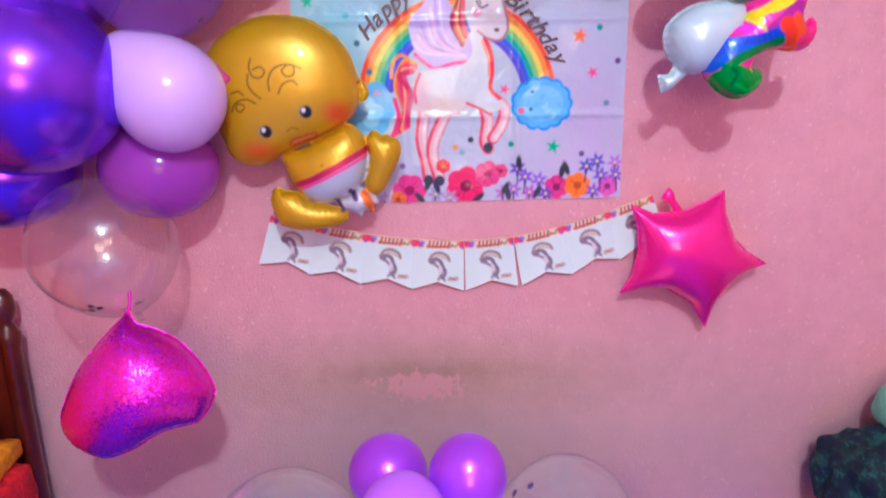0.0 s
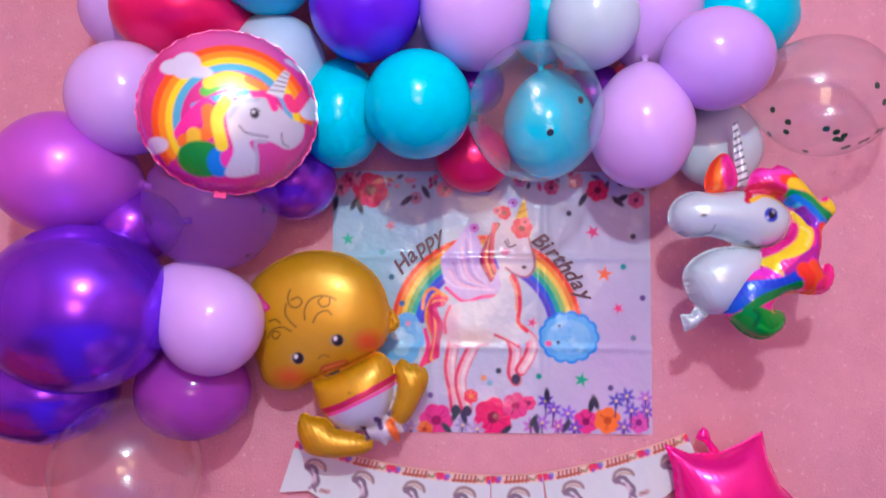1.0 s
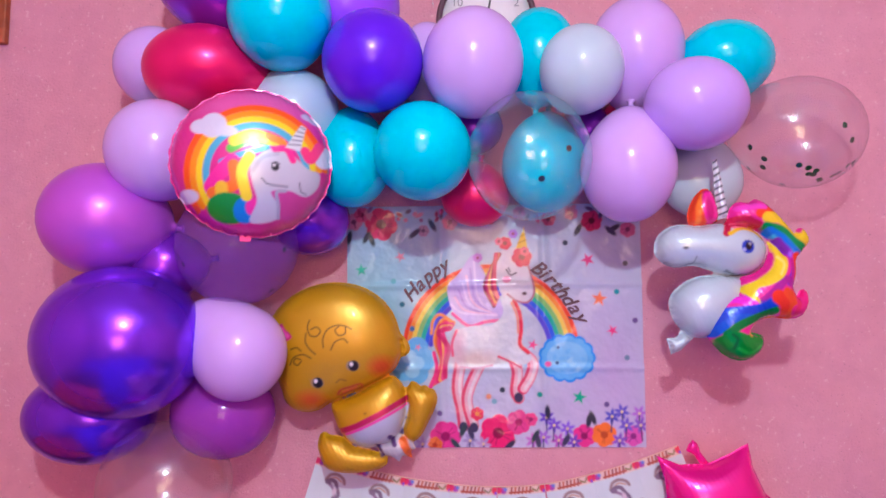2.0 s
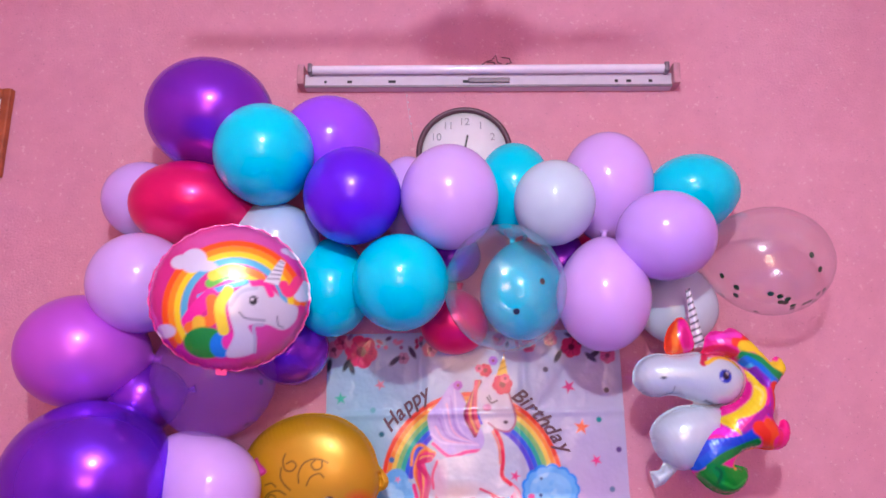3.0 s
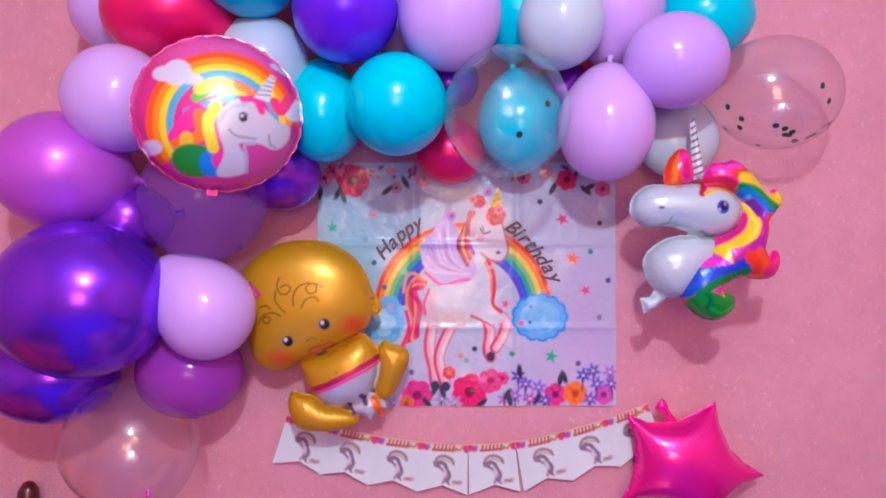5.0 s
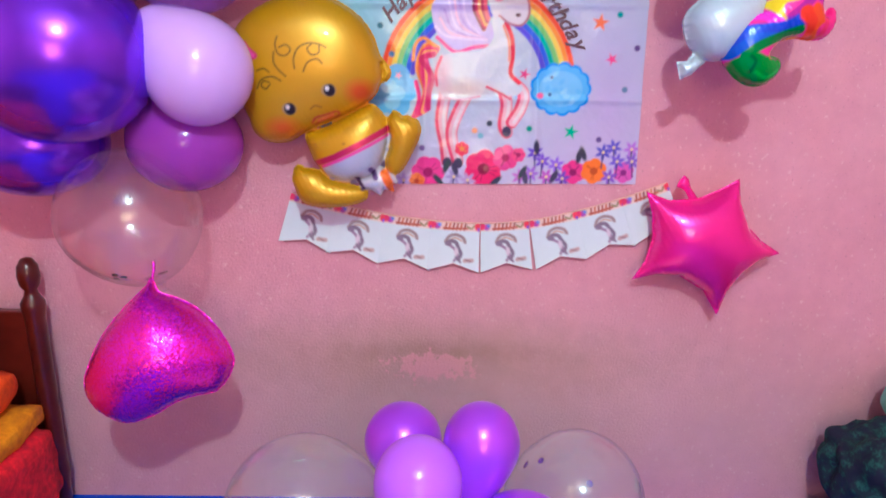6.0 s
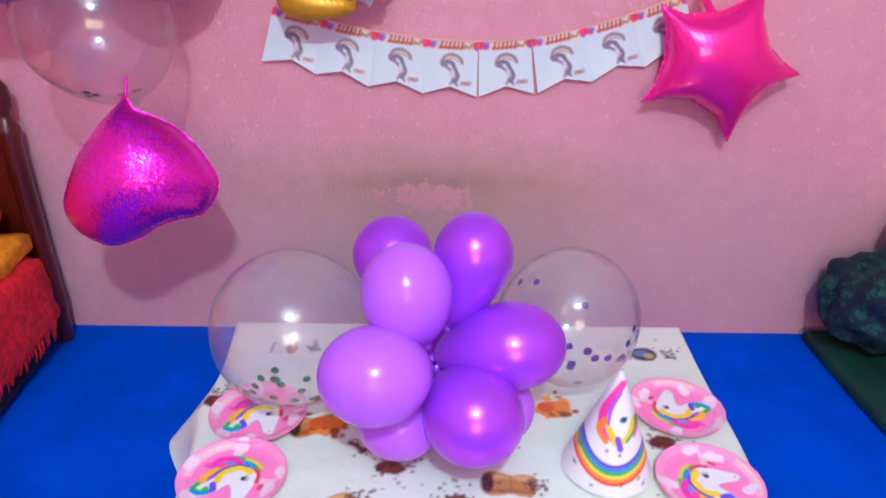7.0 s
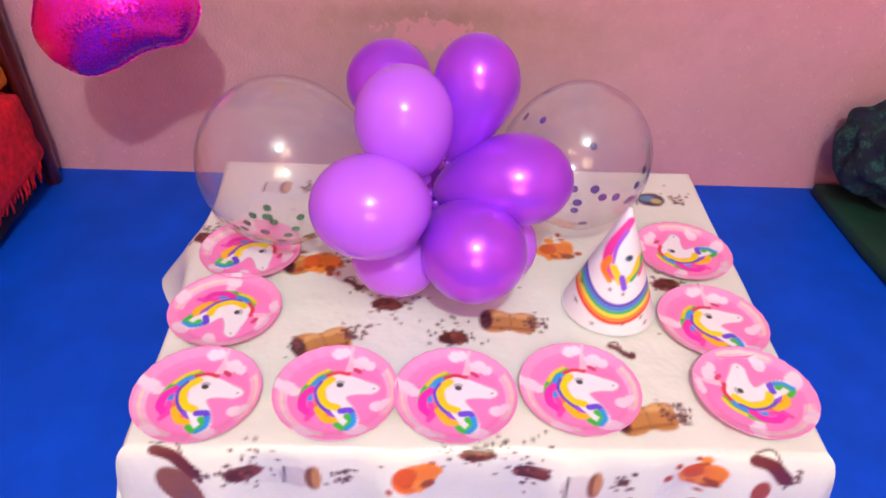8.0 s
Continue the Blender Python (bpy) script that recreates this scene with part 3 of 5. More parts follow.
balloon(0.596, 1.40, 1.981, 0.101, 0.070, CRIMSON, "crimson balloon showing through a gap", deep=0.075)

balloon(0.129, 1.40, 1.959, 0.085, 0.080, DARKPURPLE, "small dark purple balloon filling a gap", deep=0.07)
balloon(0.634, 1.40, 1.941, 0.059, 0.050, CYAN, "small cyan balloon filling a gap", deep=0.05)
balloon(0.453, 1.40, 1.945, 0.085, 0.075, DARKPURPLE, "small dark purple balloon filling a gap", deep=0.07)


# ---- foil balloons ----
def design(cx, cy, k):
    """Design units (x right, y down, about a middle) to metres."""
    return lambda pts: [((x - cx) * k, (cy - y) * k) for x, y in pts]


def round_foil():
    d = design(458, 398, 0.000494)
    ring = [(0.200 * math.cos(a) * (1 + 0.008 * math.sin(31 * a)), 0.190 * math.sin(a) * (1 + 0.008 * math.sin(31 * a))) for a in np.linspace(0, 2 * math.pi, 160, endpoint=False)]
    me, X, Z = inflate("foil", [np.array(ring)], 0.10, 0.0036, P_FOIL, rim=0.007, crimp=0.0014)
    i = Ink(X, Z, "dc2c8c", 0.004)
    (cx, cy), = d([(500, 480)])
    # foil's metallic sheen put into the ink: paler top, duller lower right
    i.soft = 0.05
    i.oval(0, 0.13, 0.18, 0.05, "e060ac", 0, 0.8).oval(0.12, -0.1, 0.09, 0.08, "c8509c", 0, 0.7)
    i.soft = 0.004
    i.bow(cx, cy, 0.172, 0.062, 12, 215, ("ff5a0c", "ff980c", "ffe21c", "5ab8d8"))
    for x, y, r, q in ((215, 270, 48, 36), (275, 260, 60, 60), (335, 285, 55, 26), (720, 150, 32, 20), (755, 160, 28, 22), (835, 340, 42, 46), (810, 380, 34, 26), (180, 610, 50, 30)):
        (a, b), = d([(x, y)])
        i.oval(a, b, r * 0.00053, q * 0.00053, "dcd6ea")
    i.line(d([(330, 440), (430, 390), (540, 350)]), 0.014, "4aa8e8")
    i.line(d([(370, 370), (450, 320), (530, 320)]), 0.022, "66c83c")
    i.line(d([(380, 330), (470, 290), (600, 320)]), 0.026, "fbe030")
    i.line(d([(540, 290), (600, 310), (620, 340)]), 0.018, "fb8a24")
    i.line(d([(380, 430), (330, 490), (290, 560)]), 0.034, "f62aa0")
    i.line(d([(390, 450), (400, 540), (300, 590)]), 0.028, "fb7a24")
    i.line(d([(340, 560), (350, 640)]), 0.03, "f6c830")
    i.oval(*d([(380, 655)])[0], 0.052, 0.036, "2c9a34")
    i.oval(*d([(455, 660)])[0], 0.026, 0.030, "2c8ae0")
    i.oval(*d([(490, 640)])[0], 0.016, 0.020, "f036a0")
    i.shape(d([(470, 430), (560, 350), (650, 365), (740, 425), (800, 440), (795, 510), (740, 562), (660, 545), (575, 560), (612, 620), (615, 680), (540, 712), (480, 705), (510, 610), (480, 520)]), "c9c9d6")
    i.line(d([(480, 470), (520, 400), (590, 372)]), 0.010, "b4b4c6").line(d([(640, 548), (600, 560), (612, 620), (615, 680)]), 0.008, "adadc0")
    i.line(d([(460, 400), (430, 480), (460, 590)]), 0.026, "f8e02c")
    i.line(d([(575, 350), (630, 345), (665, 395)]), 0.016, "f62a90")
    i.line(d([(720, 340), (750, 375), (790, 300)]), 0.024, "f63a80")
    i.shape(d([(625, 335), (690, 205), (715, 215), (695, 345)]), "e4e4ea", False)
    for k in range(5):
        i.line(d([(640 + 12 * k, 318 - 25 * k), (695 + 3 * k, 312 - 22 * k)]), 0.004, "8a8894", False)
    i.oval(*d([(584, 438)])[0], 0.0095, 0.010, "303038").oval(*d([(578, 430)])[0], 0.003, 0.003, "e8e8f0").line(d([(566, 424), (584, 414), (602, 422)]), 0.003, "403848")
    i.line(d([(525, 500), (560, 525), (650, 527)]), 0.003, "504858")
    i.line(d([(705, 500), (715, 540), (740, 550)]), 0.003, "706878")
    b = thing("round_foil_balloon", pose(-0.431, 1.104, 1.792, 0, 3, 14), "round pink foil balloon printed with a unicorn and rainbow", "balloon", "balloon garland")
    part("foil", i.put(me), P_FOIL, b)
    part("tail", box(-0.014, 0.014, -0.002, 0.002, -0.200, -0.182, 0.001), plain("pink_foil_tail", "a01c6c", 0.3, 0.5), b, "", False)


round_foil()


def unicorn_foil():
    d = design(365, 460, 0.000595)
    head = [(40, 440), (50, 385), (90, 342), (150, 322), (230, 326), (320, 318), (400, 320), (470, 345), (512, 390), (522, 440), (502, 500), (456, 540), (400, 553), (340, 546), (280, 526), (210, 506), (150, 513), (100, 508), (60, 480)]
    chest = [(290, 545), (210, 558), (142, 598), (104, 650), (108, 712), (136, 770), (190, 814), (250, 822), (300, 800), (380, 700), (424, 600), (404, 552)]
    tie = [(152, 788), (130, 822), (88, 825), (98, 860), (108, 896), (150, 878), (182, 846), (206, 826)]
    lock = [(196, 322), (190, 270), (214, 206), (252, 166), (286, 164), (310, 200), (326, 290), (302, 316), (240, 326)]
    mane_a = [(318, 352), (344, 306), (366, 246), (400, 226), (440, 228), (468, 214), (500, 222), (548, 262), (600, 322), (636, 368), (646, 346), (668, 340), (690, 362), (696, 402), (668, 440), (636, 482), (632, 540), (616, 600), (600, 642), (560, 642), (520, 604), (560, 540), (574, 470), (550, 420), (512, 388), (470, 352), (400, 336)]
    mane_b = [(262, 686), (288, 642), (350, 628), (400, 640), (442, 670), (500, 620), (560, 560), (612, 600), (636, 640), (650, 614), (672, 608), (688, 632), (684, 676), (652, 726), (590, 736), (532, 730), (470, 746), (430, 790), (456, 798), (490, 812), (486, 860), (440, 906), (380, 916), (320, 892), (270, 842), (244, 790), (246, 730)]
    inner = [(404, 556), (456, 540), (502, 500), (522, 440), (516, 392), (552, 412), (590, 480), (600, 560), (604, 640), (540, 700), (440, 690), (372, 640), (380, 596)]
    horn = [(298, 36), (318, 28), (368, 292), (312, 302)]
    groups = (("head", [curve(d(p), 6, True) for p in (head, chest)] + [np.array(d(tie))], 0.078, 0.0), ("mane", [curve(d(p), 6, True) for p in (mane_a, mane_b, inner)], 0.062, -0.024), ("forelock", [curve(d(lock), 6, True)], 0.035, 0.0), ("horn", [np.array(d(horn))], 0.016, -0.012))
    b = thing("unicorn_foil_balloon", pose(0.802, 1.245, 1.581, 0, -0.6, 0), "white unicorn-head foil balloon with a rainbow mane", "balloon")
    jaw = [curve(d([(215, 507), (290, 532), (345, 548), (405, 554), (440, 548)]), 6)]
    inks = {"head": unicorn_face, "mane": unicorn_mane, "forelock": unicorn_lock, "horn": unicorn_horn}
    for name, outl, high, fore in groups:
        me, X, Z = inflate("foil", outl, high, 0.0032, P_FOIL, jaw if name == "head" else (), 0.004, 0.0012, 0.42)
        part(name, inks[name](X, Z, d).put(me), P_FOIL, b).location = (0, fore, 0)


def unicorn_face(X, Z, d):
    i = Ink(X, Z, "c8d8e2", 0.004)
    i.oval(*d([(405, 428)])[0], 0.017, 0.017, "2c44c4").oval(*d([(408, 426)])[0], 0.009, 0.010, "141428").oval(*d([(414, 416)])[0], 0.004, 0.004, "f4f4ff").oval(*d([(388, 440)])[0], 0.004, 0.004, "b8c0f8")
    for x, y in ((424, 404), (432, 414), (410, 400), (396, 402)):
        i.line(d([(407, 424), (x, y)]), 0.0022, "202038", False)
    i.line(d([(330, 528), (380, 546), (410, 546)]), 0.0034, "40404c").line(d([(82, 492), (120, 512), (160, 508), (190, 496), (196, 470)]), 0.003, "9098a4").oval(*d([(148, 432)])[0], 0.007, 0.0035, "484c58")
    i.line(d([(318, 372), (346, 332), (410, 322), (470, 350)]), 0.016, "cc1848").line(d([(334, 372), (390, 346), (446, 356), (486, 390)]), 0.010, "f8c81c").line(d([(356, 342), (420, 336), (462, 356)]), 0.005, "f86ca0")
    i.soft = 0.02
    return i.line(d([(120, 660), (150, 740), (210, 800)]), 0.02, "b4c6d4", True, 0.6)


def unicorn_mane(X, Z, d):
    i = Ink(X, Z, "f0249c", 0.004)
    i.line(d([(470, 282), (530, 276), (580, 330), (610, 380)]), 0.026, "f83c1c").line(d([(500, 300), (560, 306), (620, 372), (668, 400), (678, 372)]), 0.030, "f8d81c")
    i.line(d([(495, 338), (560, 356), (610, 402), (650, 428)]), 0.022, "109c4c").line(d([(510, 360), (560, 392), (600, 436), (640, 470)]), 0.024, "1c80e8").line(d([(528, 380), (570, 420), (600, 450)]), 0.009, "50d0f4")
    i.line(d([(545, 400), (596, 462), (600, 530), (572, 580)]), 0.018, "8c2cc8").line(d([(622, 470), (616, 540), (598, 630)]), 0.026, "f4381c").line(d([(596, 480), (596, 540), (580, 590)]), 0.010, "d01890")
    i.line(d([(318, 360), (350, 318), (410, 308), (462, 330)]), 0.020, "cc1848").line(d([(330, 366), (380, 346), (440, 348), (478, 376)]), 0.012, "f8c81c").line(d([(350, 330), (400, 326), (430, 338)]), 0.005, "f86ca0")
    i.line(d([(380, 262), (440, 250), (490, 252)]), 0.014, "fb40c8")
    i.line(d([(440, 672), (500, 622), (560, 566), (610, 602)]), 0.020, "b41c9c").line(d([(388, 606), (440, 670), (520, 640)]), 0.016, "7c2cc0")
    i.shape(d([(514, 396), (556, 436), (576, 490), (552, 552), (492, 590), (442, 604), (430, 632), (446, 672), (404, 642), (376, 606), (450, 566), (510, 520), (532, 460)]), "f8dc14")
    i.line(d([(540, 470), (560, 500), (540, 545)]), 0.006, "fbee70")
    i.line(d([(276, 690), (304, 656), (360, 648), (420, 676)]), 0.024, "f62cdc").line(d([(252, 762), (300, 716), (380, 704), (460, 690), (520, 652)]), 0.030, "1848d8").line(d([(262, 800), (330, 740), (400, 730)]), 0.022, "1060e0")
    i.line(d([(310, 800), (360, 760), (440, 726), (512, 700)]), 0.022, "108c38").line(d([(520, 640), (556, 668), (570, 716)]), 0.036, "f4341c").line(d([(560, 620), (590, 660), (586, 722)]), 0.024, "f8501c").line(d([(612, 700), (654, 680), (672, 630)]), 0.032, "f4208e").line(d([(612, 610), (622, 660), (608, 720)]), 0.014, "f0246c")
    i.shape(d([(268, 830), (300, 800), (350, 786), (400, 800), (450, 790), (496, 806), (490, 866), (440, 912), (380, 922), (310, 892)]), "12982a").line(d([(330, 800), (350, 820), (340, 860)]), 0.008, "0c6c20").line(d([(360, 860), (410, 880), (460, 850)]), 0.008, "30c040")
    return i.line(d([(418, 796), (440, 766), (480, 746), (524, 736)]), 0.016, "f4ac18")


def unicorn_lock(X, Z, d):
    i = Ink(X, Z, "f8481c", 0.004)
    return i.line(d([(226, 310), (226, 250), (250, 196)]), 0.014, "fb8c24", True, 0.7).oval(*d([(278, 248)])[0], 0.022, 0.046, "f02098", 8).oval(*d([(272, 260)])[0], 0.010, 0.030, "d8147c", 8)


def unicorn_horn(X, Z, d):
    i = Ink(X, Z, "dcdee8", 0.004)
    for k in range(9):
        y = 286 - 29 * k
        i.line(d([(306 - 1.8 * k, y), (370 - 5.4 * k, y - 26)]), 0.0050, "3c3a46", False)
    return i


unicorn_foil()


def gold_doll_foil():
    d = design(450, 430, 0.000616)
    head = [(38, 260), (60, 195), (110, 130), (190, 76), (290, 42), (395, 38), (490, 60), (580, 118), (634, 190), (662, 268), (692, 305), (708, 340), (694, 374), (664, 388), (644, 430), (600, 470), (540, 505), (470, 538), (400, 566), (340, 594), (290, 626), (225, 638), (165, 624), (128, 590), (112, 545), (92, 490), (58, 400), (38, 320)]
    body = [(346, 596), (430, 566), (540, 505), (622, 468), (676, 512), (694, 570), (690, 640), (664, 720), (604, 772), (520, 798), (446, 778), (388, 728), (356, 660)]
    arm = [(690, 580), (688, 530), (700, 512), (716, 494), (738, 500), (756, 516), (778, 512), (798, 526), (820, 532), (834, 566), (826, 612), (796, 676), (764, 736), (728, 768), (694, 760), (678, 716), (696, 650)]
    leg = [(284, 764), (290, 742), (306, 728), (324, 730), (338, 740), (366, 742), (404, 752), (446, 790), (520, 806), (590, 826), (606, 852), (590, 884), (520, 906), (440, 914), (360, 908), (312, 882), (290, 830), (280, 796)]
    tie = [(548, 786), (590, 738), (630, 716), (676, 738), (722, 772), (736, 800), (712, 812), (720, 842), (676, 832), (660, 862), (622, 838), (584, 830)]
    outl = [curve(d(p), 6, True) for p in (head, body, arm, leg)] + [np.array(d(tie))]
    seams = [curve(d(p), 6) for p in ([(340, 596), (430, 562), (540, 508), (650, 440)], [(686, 530), (697, 600), (690, 660), (670, 720)], [(392, 734), (446, 784), (540, 804)], [(664, 300), (672, 345), (660, 390)], [(548, 786), (610, 770), (664, 722)])]
    me, X, Z = inflate("foil", outl, 0.090, 0.0032, P_GOLD, seams, 0.004, 0.0012, 0.42)
    i = Ink(X, Z, "d09c08", 0.0036)
    i.soft = 0.03
    i.oval(*d([(586, 420)])[0], 0.030, 0.026, "e8481c", 0, 0.85).oval(*d([(270, 568)])[0], 0.034, 0.022, "e8481c", 0, 0.75)
    i.soft = 0.0036
    i.shape(d([(420, 730), (520, 680), (690, 590), (696, 640), (668, 720), (604, 774), (520, 800), (446, 780)]), "c8cddd")
    i.line(d([(392, 716), (470, 686), (580, 630), (690, 570)]), 0.016, "c8185c", False).line(d([(420, 728), (500, 694), (600, 644), (690, 596)]), 0.008, "f448a8", False)
    for p in ([(266, 210), (258, 240), (270, 275), (300, 280), (318, 258), (300, 240), (274, 250)], [(252, 268), (250, 305), (268, 335), (296, 360)], [(332, 330), (330, 290), (350, 250), (390, 232), (430, 236), (456, 248)], [(430, 240), (428, 268), (400, 276), (384, 254), (400, 236)], [(366, 340), (384, 306), (420, 292), (440, 308)], [(182, 340), (210, 332), (230, 346)], [(178, 410), (196, 376), (240, 362), (276, 378)], [(232, 392), (214, 410), (196, 398), (206, 380), (228, 384)]):
        i.line(d(p), 0.0034, "4c3a10")
    i.shape(d([(108, 300), (112, 250), (132, 226), (152, 250), (186, 282), (160, 304), (130, 308)]), "d8308c").shape(d([(114, 296), (120, 252), (134, 238), (150, 258), (174, 282), (150, 296)]), "f45cc8")
    i.line(d([(84, 298), (104, 312)]), 0.014, "f45cc8").line(d([(116, 310), (112, 350), (120, 380)]), 0.008, "e454b4")
    for x, y in ((302, 488), (462, 412)):
        i.oval(*d([(x, y)])[0], 0.018, 0.015, "b8986c").oval(*d([(x + 3, y)])[0], 0.014, 0.015, "241812").oval(*d([(x - 6, y - 7)])[0], 0.005, 0.006, "fff8f0")
    i.line(d([(386, 488), (404, 474), (428, 480)]), 0.004, "a06c14").line(d([(386, 546), (402, 524), (440, 512), (486, 498), (494, 510), (480, 522), (430, 534), (396, 552)]), 0.006, "c4503c").line(d([(410, 536), (470, 512)]), 0.006, "e88060")
    i.oval(*d([(514, 628)])[0], 0.004, 0.003, "a06c14")
    i.shape(d(tie), "d4d0dc", False).line(d([(560, 780), (585, 826)]), 0.012, "5c3c78", False).line(d([(622, 740), (640, 776)]), 0.014, "6a4888", False).line(d([(676, 760), (712, 830)]), 0.022, "f0702c", False)
    b = thing("gold_doll_balloon", pose(-0.204, 1.385, 1.258, 0, -0.9, 0), "gold doll-shaped foil balloon with a silver nappy", "balloon")
    part("foil", i.put(me), P_GOLD, b)


gold_doll_foil()


def star_foil():
    out = [(0.655, 1.008), (0.720, 0.985), (0.800, 0.992), (0.855, 1.018), (0.906, 1.049), (0.918, 0.985), (0.950, 0.915), (0.990, 0.878), (1.048, 0.843), (0.990, 0.820), (0.942, 0.785), (0.915, 0.735), (0.892, 0.658), (0.845, 0.730), (0.768, 0.774), (0.705, 0.775), (0.639, 0.759), (0.672, 0.815), (0.685, 0.880), (0.678, 0.945)]
    loc = [(1.025 * (x - 0.82), 1.025 * (z - 0.866)) for x, z in out]
    tail = [(-0.040, 0.115), (-0.062, 0.150), (-0.085, 0.160), (-0.078, 0.178), (-0.066, 0.192), (-0.052, 0.182), (-0.044, 0.158), (-0.020, 0.128)]
    me, X, Z = inflate("foil", [np.array(loc)], 0.085, 0.0036, P_STAR, (), 0.006, 0.0018)
    i = Ink(X, Z, "ff0c9c", 0.004)
    b = thing("star_foil_balloon", pose(0.828, 1.425, 0.874), "magenta star-shaped foil balloon with a curled tail", "balloon")
    part("foil", i.put(me), P_STAR, b)
    me, X, Z = inflate("tail", [np.array(tail)], 0.010, 0.0025, P_STAR, (), 0.003)
    part("tail", Ink(X, Z, "ff0c9c", 0.004).put(me), P_STAR, b, "curled foil filling tail").location = (0, 0.004, 0)


star_foil()


def heart_foil():
    d = design(325, 105, 0.000515)
    out = [(325, 100), (356, 172), (425, 200), (520, 250), (600, 330), (660, 425), (690, 512), (656, 602), (602, 656), (520, 668), (430, 692), (340, 742), (250, 772), (175, 768), (90, 716), (40, 650), (26, 565), (60, 455), (110, 356), (180, 265), (250, 188), (298, 140)]
    loc = curve(d(out), 5, True)
    me, X, Z = inflate("foil", [loc], 0.105, 0.004, P_HOLO, (), 0.006, 0.0015, 0.55)
    b = thing("heart_foil_balloon", pose(-0.604, 1.16, 0.824, -16, 0, 10), "holographic pink heart foil balloon hanging point up", "balloon")
    part("foil", me, P_HOLO, b)
    part("tie", tube([(0.0, 0, -0.01), (0.004, 0.004, 0.022), (0.002, 0.008, 0.036)], 0.004), P_HOLO, b, "twisted foil neck tied to the balloon above")


heart_foil()


# ---- the poster and the bunting ----
def poster():
    d = design(477, 385, 0.00098)
    folds = lambda X, Z: 0.004 + 0.006 * np.exp(-((X + 0.158) / 0.012) ** 2) + 0.006 * np.exp(-((X - 0.152) / 0.012) ** 2) + 0.005 * np.exp(-((Z + 0.13) / 0.01) ** 2) + 0.005 * np.exp(-((Z - 0.12) / 0.01) ** 2) + 0.0025 * np.sin(X * 19 + Z * 7) * np.sin(Z * 23)
    me, X, Z = sheet("film", 0.888, 0.726, 0.0026, P_POSTER, lambda X, Z: np.maximum(folds(X, Z), 0.002))
    i = Ink(X, Z, "c2ccdc", 0.0045)
    i.soft = 0.3
    i.oval(-0.34, 0.14, 0.16, 0.26, "94c8dc", 0, 0.9).oval(0.36, -0.16, 0.14, 0.26, "c4aad8", 0, 0.9).oval(-0.1, -0.33, 0.3, 0.08, "d8bce8", 0, 0.7)
    i.soft = 0.0045
    rnd = random.Random(4)
    # the two clouds and the rainbow between them
    (cx, cy), = d([(465, 470)])
    i.bow(cx, cy, 0.266, 0.092, 8, 172, ("f04a30", "f8923c", "f8d45a", "8ecb74", "34b89c", "3a66e4", "5c50d4"))
    for x, y in ((205, 470), (240, 455), (262, 490), (200, 520), (240, 530), (190, 500)):
        i.oval(*d([(x, y)])[0], 0.034, 0.034, "74bcf0")
    for x, y in ((215, 480), (240, 500), (225, 525)):
        i.oval(*d([(x, y)])[0], 0.022, 0.020, "9cd4f6")
    for k in range(13):
        a = 2 * math.pi * k / 13
        i.oval(*d([(698 + 66 * math.cos(a), 487 + 54 * math.sin(a))])[0], 0.021, 0.021, "2f94ee")
    for k in range(13):
        a = 2 * math.pi * k / 13
        i.oval(*d([(698 + 58 * math.cos(a), 487 + 47 * math.sin(a))])[0], 0.021, 0.020, "6cbcf6")
    i.oval(*d([(698, 487)])[0], 0.060, 0.048, "8accf8")
    for k in range(16):
        i.oval(*d([(698 + rnd.gauss(0, 36), 487 + rnd.gauss(0, 28))])[0], 0.010, 0.006, rnd.choice(("a8dcfa", "74c0f6")), rnd.uniform(0, 180), 0.7)
    i.oval(*d([(640, 505)])[0], 0.010, 0.008, "f0609c").oval(*d([(672, 455)])[0], 0.004, 0.004, "30508c").oval(*d([(668, 502)])[0], 0.005, 0.005, "30508c")
    # tail, wing, legs and body of the horse
    for k, q in enumerate(("f8a04c", "f46a4c", "f04880", "e82c74", "f8b064", "f0508c", "d8306c")):
        i.line(d([(352 - 2 * k, 378 + 3 * k), (318 - 2 * k + 5 * (k % 3), 372 + 6 * k), (296 + 7 * k, 430 + 4 * k), (316 + 2 * k, 500), (284 + 7 * k, 566 - 4 * k)]), 0.014, q)
    i.line(d([(292, 470), (300, 520), (276, 585)]), 0.012, "f03c84").line(d([(345, 372), (312, 352), (290, 372), (284, 410)]), 0.009, "f8984c")
    i.shape(d([(350, 340), (335, 270), (372, 225), (415, 168), (440, 205), (462, 250), (505, 330), (490, 372), (420, 386), (370, 372)]), "ccb4e6")
    for k in range(7):
        i.line(d([(486, 356), (430 - 8 * k, 300 + 8 * k), (418 - 12 * k, 190 + 22 * k)]), 0.006, ("e6d0f4", "b898d8", "f0c0e0")[k % 3])
    i.line(d([(350, 350), (400, 388), (450, 376), (490, 372)]), 0.010, "e83c94")
    for q in ([(372, 505), (362, 575), (374, 640), (380, 690)], [(432, 505), (398, 580), (392, 625), (410, 690)], [(535, 490), (546, 530), (540, 585), (549, 608)], [(560, 470), (592, 498), (586, 540), (562, 580)]):
        i.line(d(q), 0.034, "e4486c").line(d([(x + 4, y) for x, y in q]), 0.022, "f0b8c4").line(d([(x + 7, y) for x, y in q]), 0.009, "f0dce0")
    for x, y in ((380, 694), (412, 696), (549, 606)):
        i.oval(*d([(x, y)])[0], 0.013, 0.015, "463e5c")
